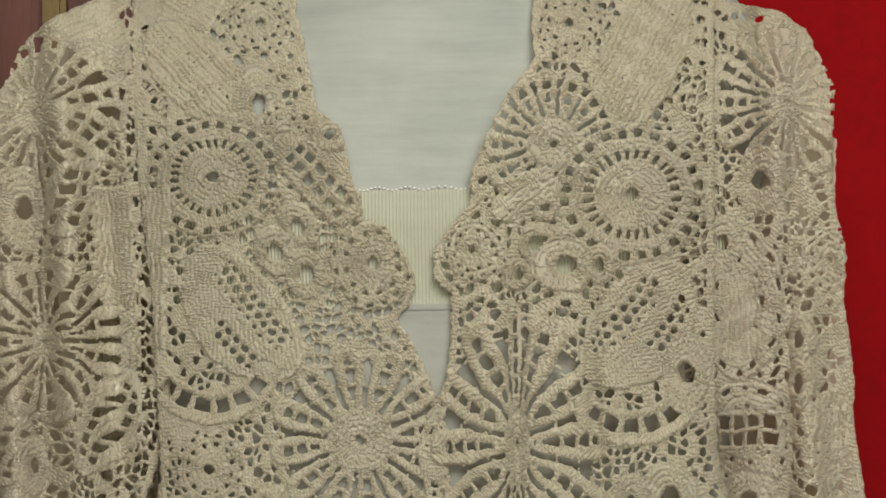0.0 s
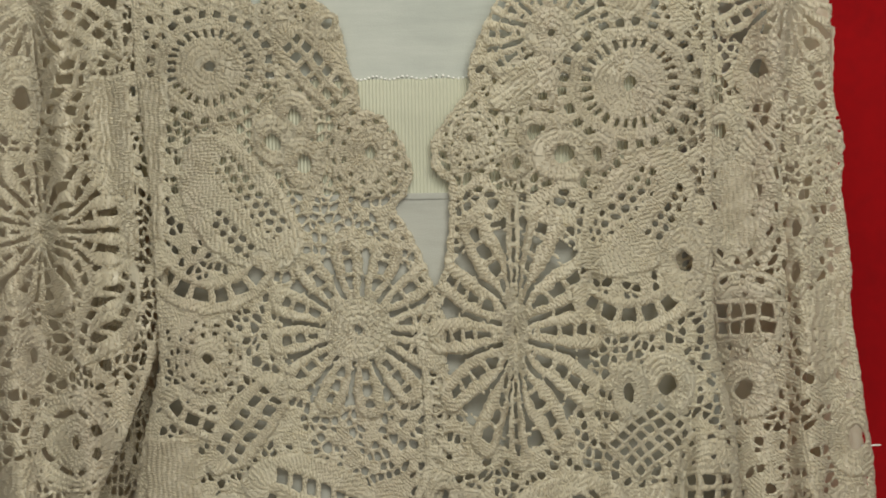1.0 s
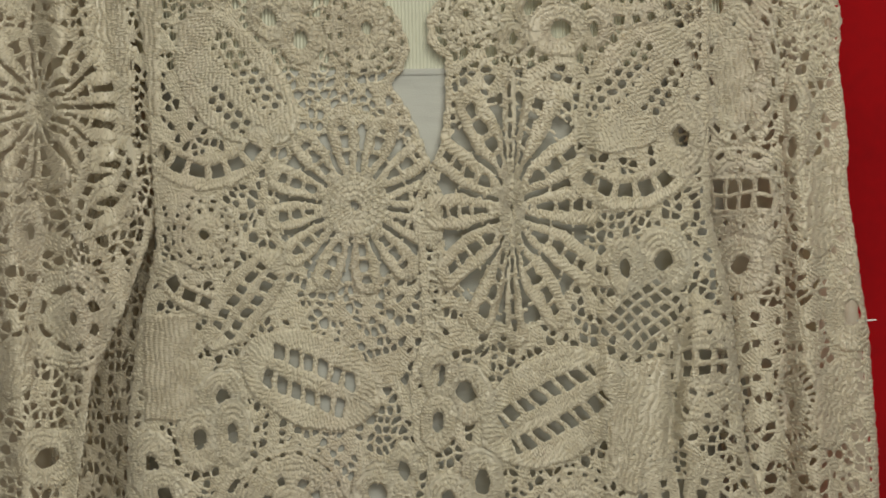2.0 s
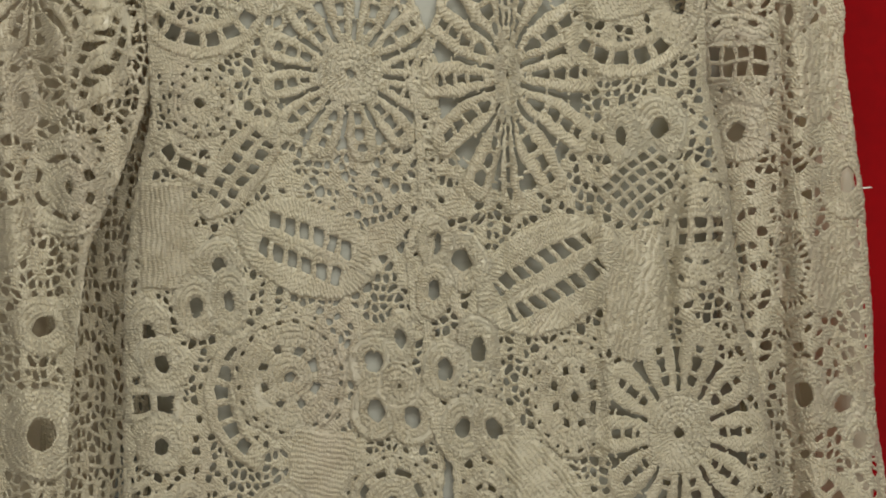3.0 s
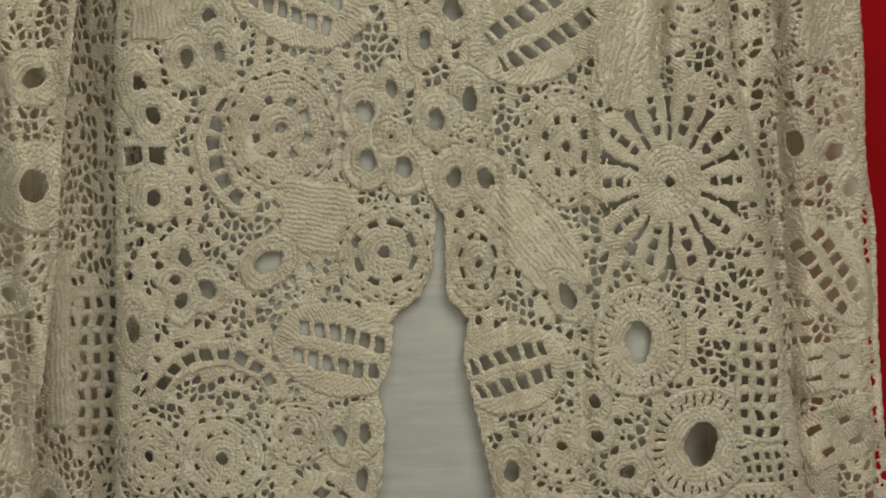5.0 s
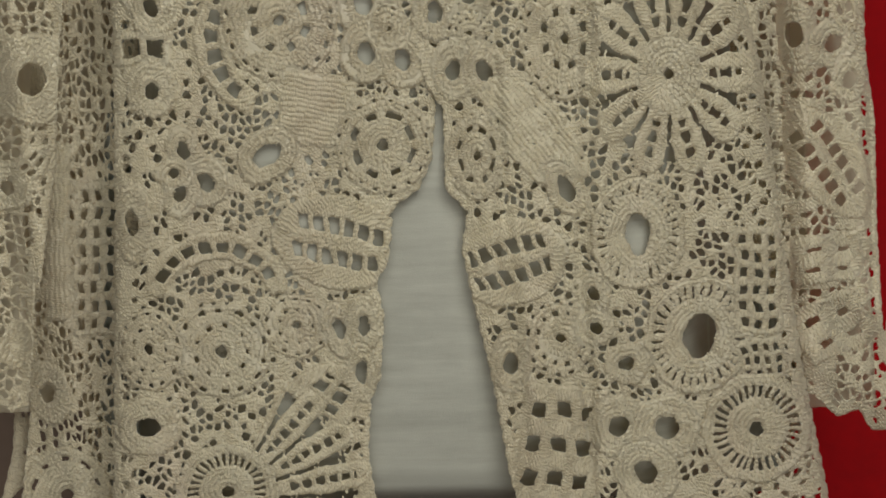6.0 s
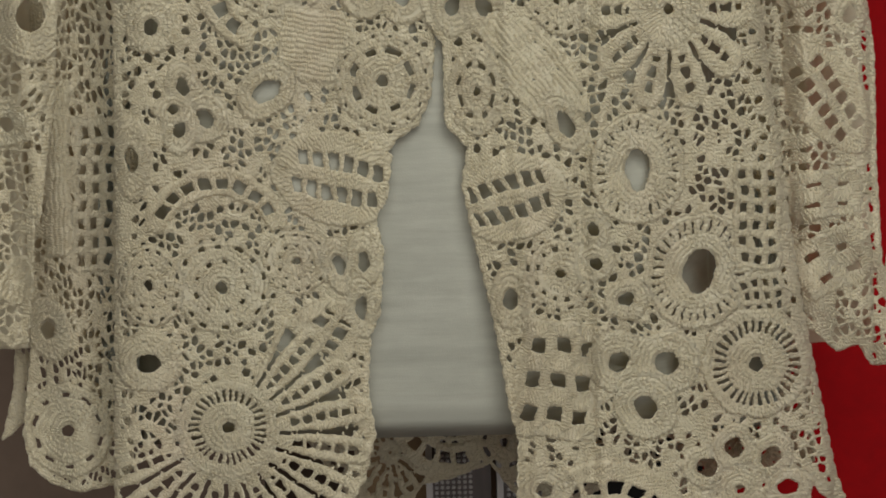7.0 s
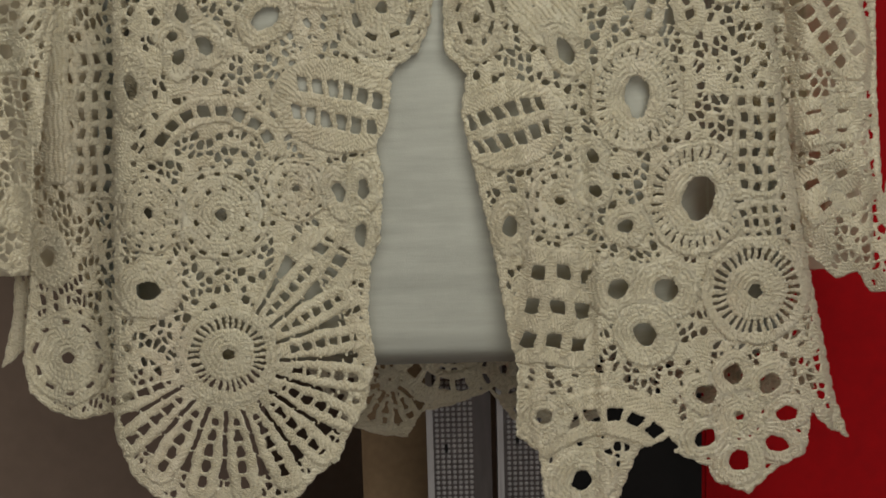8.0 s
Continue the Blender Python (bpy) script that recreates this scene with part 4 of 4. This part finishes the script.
crescent(fr, 88.3, -597.6, 44.1, 27.9, 15, 150, 7)
wheel(fr, 54.7, -556.0, 15.3, 14.1, 0, "small_ring", "ring_motif")
wheel(fr, 75.6, -593.8, 20.6, 18.2, 30, "small_ring", "ring_motif")
wheel(fr, 145.2, -544.7, 14.1, 12.9, -45, "loop", "petal_ring")
wheel(fr, 160.2, -533.1, 11.8, 13.5, 0, "loop", "petal_ring")
wheel(fr, 180.3, -539.0, 11.8, 14.7, -35, "loop", "petal_ring")
wheel(fr, 189.9, -557.4, 15.3, 10.6, 20, "loop", "petal_ring")
wheel(fr, 184.7, -575.1, 16.5, 11.2, -25, "loop", "petal_ring")
wheel(fr, 163.6, -584.6, 14.1, 15.3, 20, "loop", "petal_ring")
wheel(fr, 144.6, -570.5, 15.3, 11.8, 20, "loop", "petal_ring")
wheel(fr, 163.5, -558.6, 15.0, 14.1, 0, "dome")

# sleeves
sl = Sheet("sleeve", [
    (-247.8, 42.8), (-237.1, 69.1), (-227.9, 92.5), (-217.3, 115.9), (-202.4, 128.9), (-184.6, 136.6), (-169.8, 141.7), (-141.7, 150.1), (-145.1, 20.6), (-143.5, -67.6), (-147.6, -96.3), (-168.6, -149.1),
    (-184.5, -181.6), (-191.7, -217.4), (-186.8, -193.6), (-196.6, -256.4), (-202.7, -326.6), (-215.4, -395.0), (-216.0, -372.9), (-221.5, -429.8), (-225.9, -461.2), (-234.8, -464.2), (-246.4, -454.8), (-258.9, -457.6), (-246.5, -138.7),
], (4.7, 5.8), 0.76, 0.66, 0.9, 21, pleats=GATHERS)
knitted(sl, -184.8, 122.8, 61.8, 32.4, -62)
wheel(sl, -183.7, 100.7, 19.4, 16.5, 10, "small_ring", "ring_motif")
lattice(sl, -173.6, 87.3, 35.3, 26.5, 2, 2, -15, 2.6)
sun(sl, -211.9, 80.5, 46.0, 50.0, 0.24, 13, 0, looped=13)
leaf(sl, -178.3, 68.2, 50.0, 18.8, -40, "pod")
leaf(sl, -190.5, 36.0, 44.1, 19.4, 75, "pod")
wheel(sl, -217.0, 30.5, 12.9, 21.2, 0, "small_ring", "ring_motif")
knitted(sl, -167.0, -4.0, 25.0, 92.0, 2)
sun(sl, -208.3, -38.7, 44.1, 46.5, 0.2, 11, 0, looped=16)
leaf(sl, -176.0, -81.8, 61.8, 30.9, 60, "pod")
leaf(sl, -227.7, -95.8, 38.2, 23.5, 70, "pod")
wheel(sl, -214.1, -103.3, 10.6, 16.5, 0, "small_ring", "ring_motif")
wheel(sl, -193.2, -149.2, 24.7, 27.1, 0, "lobed")
leaf(sl, -224.2, -174.8, 35.3, 20.6, 80, "ribbed")
wheel(sl, -208.8, -222.5, 18.2, 15.3, 15, "ring", "ring_motif")
wheel(sl, -211.9, -280.5, 22.4, 24.7, 0, "ring", "ring_motif")
wheel(sl, -228.9, -338.4, 13.5, 13.5, 0, "small_ring", "ring_motif")
leaf(sl, -214.7, -326.3, 26.5, 14.7, 45, "pod")
leaf(sl, -229.3, -426.3, 29.4, 17.6, 70, "ribbed")

sr = Sheet("sleeve", [
    (117.1, 143.2), (150.8, 132.4), (177.8, 127.0), (191.2, 116.2), (198.0, 102.2), (204.8, 87.4), (202.5, 50.7), (204.1, 24.2), (209.7, 0.5), (207.5, -23.0), (210.4, -43.6), (212.7, -67.2), (211.3, -84.8), (216.6, -120.1),
    (218.8, -139.0), (222.6, -162.8), (223.8, -183.7), (227.0, -225.8), (227.9, -268.1), (229.0, -281.8), (233.8, -312.6), (236.0, -374.7), (240.7, -438.0), (244.5, -417.9), (250.7, -487.3), (235.1, -486.9), (228.1, -474.6), (216.4, -478.8), (203.8, -466.4), (191.4, -464.4),
    (181.8, -416.0), (168.2, -373.0), (159.2, -280.1), (142.9, -206.1), (131.8, -116.5), (122.6, -71.7), (115.2, 16.7),
], (4.6, 5.4), 0.55, 0.7, 0.7, 34, pleats=TUCKS)
leaf(sr, 153.1, 86.7, 50.0, 27.9, 18, "pod")
sun(sr, 180.9, 80.4, 44.1, 46.0, 0.22, 12, 0, looped=13)
wheel(sr, 165.6, 39.5, 11.2, 17.1, -15, "small_ring", "ring_motif")
wheel(sr, 202.3, -2.0, 11.8, 17.1, 0, "button")
wheel(sr, 152.8, -23.6, 21.2, 41.2, 0, "plain", "oval_motif")
knitted(sr, 153.6, -31.0, 16.5, 44.1, 0)
wheel(sr, 145.9, 7.4, 10.0, 13.5, 0, "small_ring", "ring_motif")
wheel(sr, 184.0, -43.2, 8.2, 13.5, 0, "ring", "ring_motif")
wheel(sr, 183.6, -66.7, 7.6, 14.1, 0, "ring", "ring_motif")
wheel(sr, 155.5, -92.7, 23.5, 27.9, 0, "plain", "oval_motif")
lattice(sr, 155.6, -90.4, 30.9, 21.2, 4, 2, 0, 1.1)
leaf(sr, 200.2, -96.4, 55.9, 17.6, 85, "ribbed")
wheel(sr, 155.9, -127.4, 14.7, 15.3, 0, "small_ring", "ring_motif")
wheel(sr, 214.3, -153.7, 14.7, 20.6, 0, "small_ring", "ring_motif")
wheel(sr, 182.5, -201.5, 15.3, 27.9, 0, "rayed")
leaf(sr, 205.3, -201.3, 50.0, 19.4, 78, "ribbed")
wheel(sr, 190.6, -267.3, 10.6, 19.4, 5, "ring", "ring_motif")
wheel(sr, 211.8, -272.3, 12.4, 12.9, 0, "ring", "ring_motif")
wheel(sr, 220.7, -291.6, 9.4, 12.9, 0, "ring", "ring_motif")
leaf(sr, 215.7, -249.7, 35.3, 12.9, -65, "pod")
leaf(sr, 210.5, -336.7, 70.6, 35.3, -58, "pod")
lattice(sr, 210.9, -389.8, 35.3, 26.5, 2, 2, 8, 4.5)
lattice(sr, 214.2, -427.8, 38.2, 32.4, 2, 2, 25, 5.0)

# side of the body, between sleeve and front
sd = Sheet("side_panel", [
    (-172.3, -26.0), (-134.0, -26.6), (-140.2, -140.8), (-154.0, -200.2), (-155.0, -272.6), (-163.4, -406.0), (-172.6, -535.8), (-182.6, -544.8), (-203.2, -548.9), (-218.5, -542.8), (-228.8, -532.4), (-231.5, -514.1), (-224.2, -468.4), (-221.2, -404.3), (-211.7, -271.2), (-204.4, -199.2), (-182.1, -96.5),
], (3.3, 6.6), 0.72, 0.66, 0.9, 45)
lattice(sd, -183.6, -380.0, 24.7, 85.3, 3, 8, -5, 2.1)
knitted(sd, -203.1, -363.9, 12.9, 97.1, -3)
wheel(sd, -214.0, -454.1, 11.8, 18.2, 10, "small_ring", "ring_motif")
wheel(sd, -206.8, -512.8, 24.1, 27.1, 0, "rimmed")
tail = Sheet("side_panel", [(-229.6, -435.9), (-217.4, -436.3), (-225.0, -501.1), (-238.4, -513.9), (-243.3, -517.0), (-234.9, -487.6)], (3.6, 6), 0.5, 0.9, 0.7, 51)

# back of the cardigan, behind the form
bk = Sheet("back_panel", [
    (-205, 60), (-130, 125), (-60, 140), (60, 140), (130, 125), (205, 60), (195, -200), (200, -470), (-195, -470), (-190, -200),
], (7.0, 7.5), 0.0, 1.3, 1.0, 66, 1.5)
hem = Sheet("back_hem", [
    (-195, -468), (200, -468), (204.8, -542.1), (187.7, -550.6), (167.3, -556.0), (148.4, -562.9), (134.2, -563.8), (123.3, -549.7), (107.6, -544.2), (98.2, -540.6), (85.5, -555.3), (66.5, -566.5), (50.8, -564.3), (36.8, -554.8), (25.5, -538.4), (4.0, -546.4), (-13.4, -549.9), (-21.6, -564.5), (-37.3, -562.7), (-52.9, -556.8), (-90, -500), (-140, -510), (-195, -490),
], (5.5, 6.0), 0.45, 1.0, 1.0, 67)
sun(hem, -30.0, -530.7, 29.0, 33.0, 0.2, 9, 0, looped=11)
crescent(hem, 5.0, -507.9, 27.9, 17.1, 200, 340, 6)
wheel(hem, 142.1, -545.2, 19.4, 16.5, 0, "plain")
wheel(hem, 175.0, -536.2, 19.4, 16.5, 0, "plain")
wheel(hem, 68.3, -548.0, 17.6, 15.9, 0, "lobed")
wheel(hem, 33.3, -527.0, 18.2, 21.2, 0, "lobed")
slb = Sheet("sleeve_back", [(-255, 60), (-215, 110), (-150, 125), (-160, -150), (-196, -464), (-255, -464)], (6, 7), 0.0, 1.2, 0.6, 71, 1.4)
srb = Sheet("sleeve_back", [(140, 125), (190, 118), (202, 90), (203, 40), (205, 0), (210, -60), (213, -100), (221, -200), (226, -300), (231, -380), (237, -473), (178, -473), (150, -150)], (6, 7), 0.0, 1.2, 0.6, 72, 1.4)

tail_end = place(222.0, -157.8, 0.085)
bm = bmesh.new()
bmesh.ops.create_cone(bm, cap_ends=True, segments=8, radius1=0.0006, radius2=0.0004, depth=0.011, matrix=Matrix.Translation(tail_end) @ pose(0, 0, 0, 0, 88, 4))
part("loose_thread", bm, PICOT, cardigan, "short white thread end", True)

fl.build(cardigan, drape_left, YARN, "open front edge worked in rosettes, suns and leaves")
fr.build(cardigan, drape_right, YARN, "open front edge with pleated folds of motifs")
sl.build(cardigan, drape_sleeve_left, YARN, "hanging lace sleeve")
sr.build(cardigan, drape_sleeve_right, YARN, "hanging lace sleeve")
sd.build(cardigan, drape_side, YARN, "fine vertical meshes in the shade of the sleeve")
tail.build(cardigan, lambda u, w: 138 + 0 * u, YARN)
bk.build(cardigan, drape_back, YARN, "inside of the back, in shade")
hem.build(cardigan, drape_back, YARN, "scalloped lace hem of the back, in shade")
slb.build(cardigan, drape_sleeve_back, YARN)
srb.build(cardigan, drape_sleeve_back, YARN)
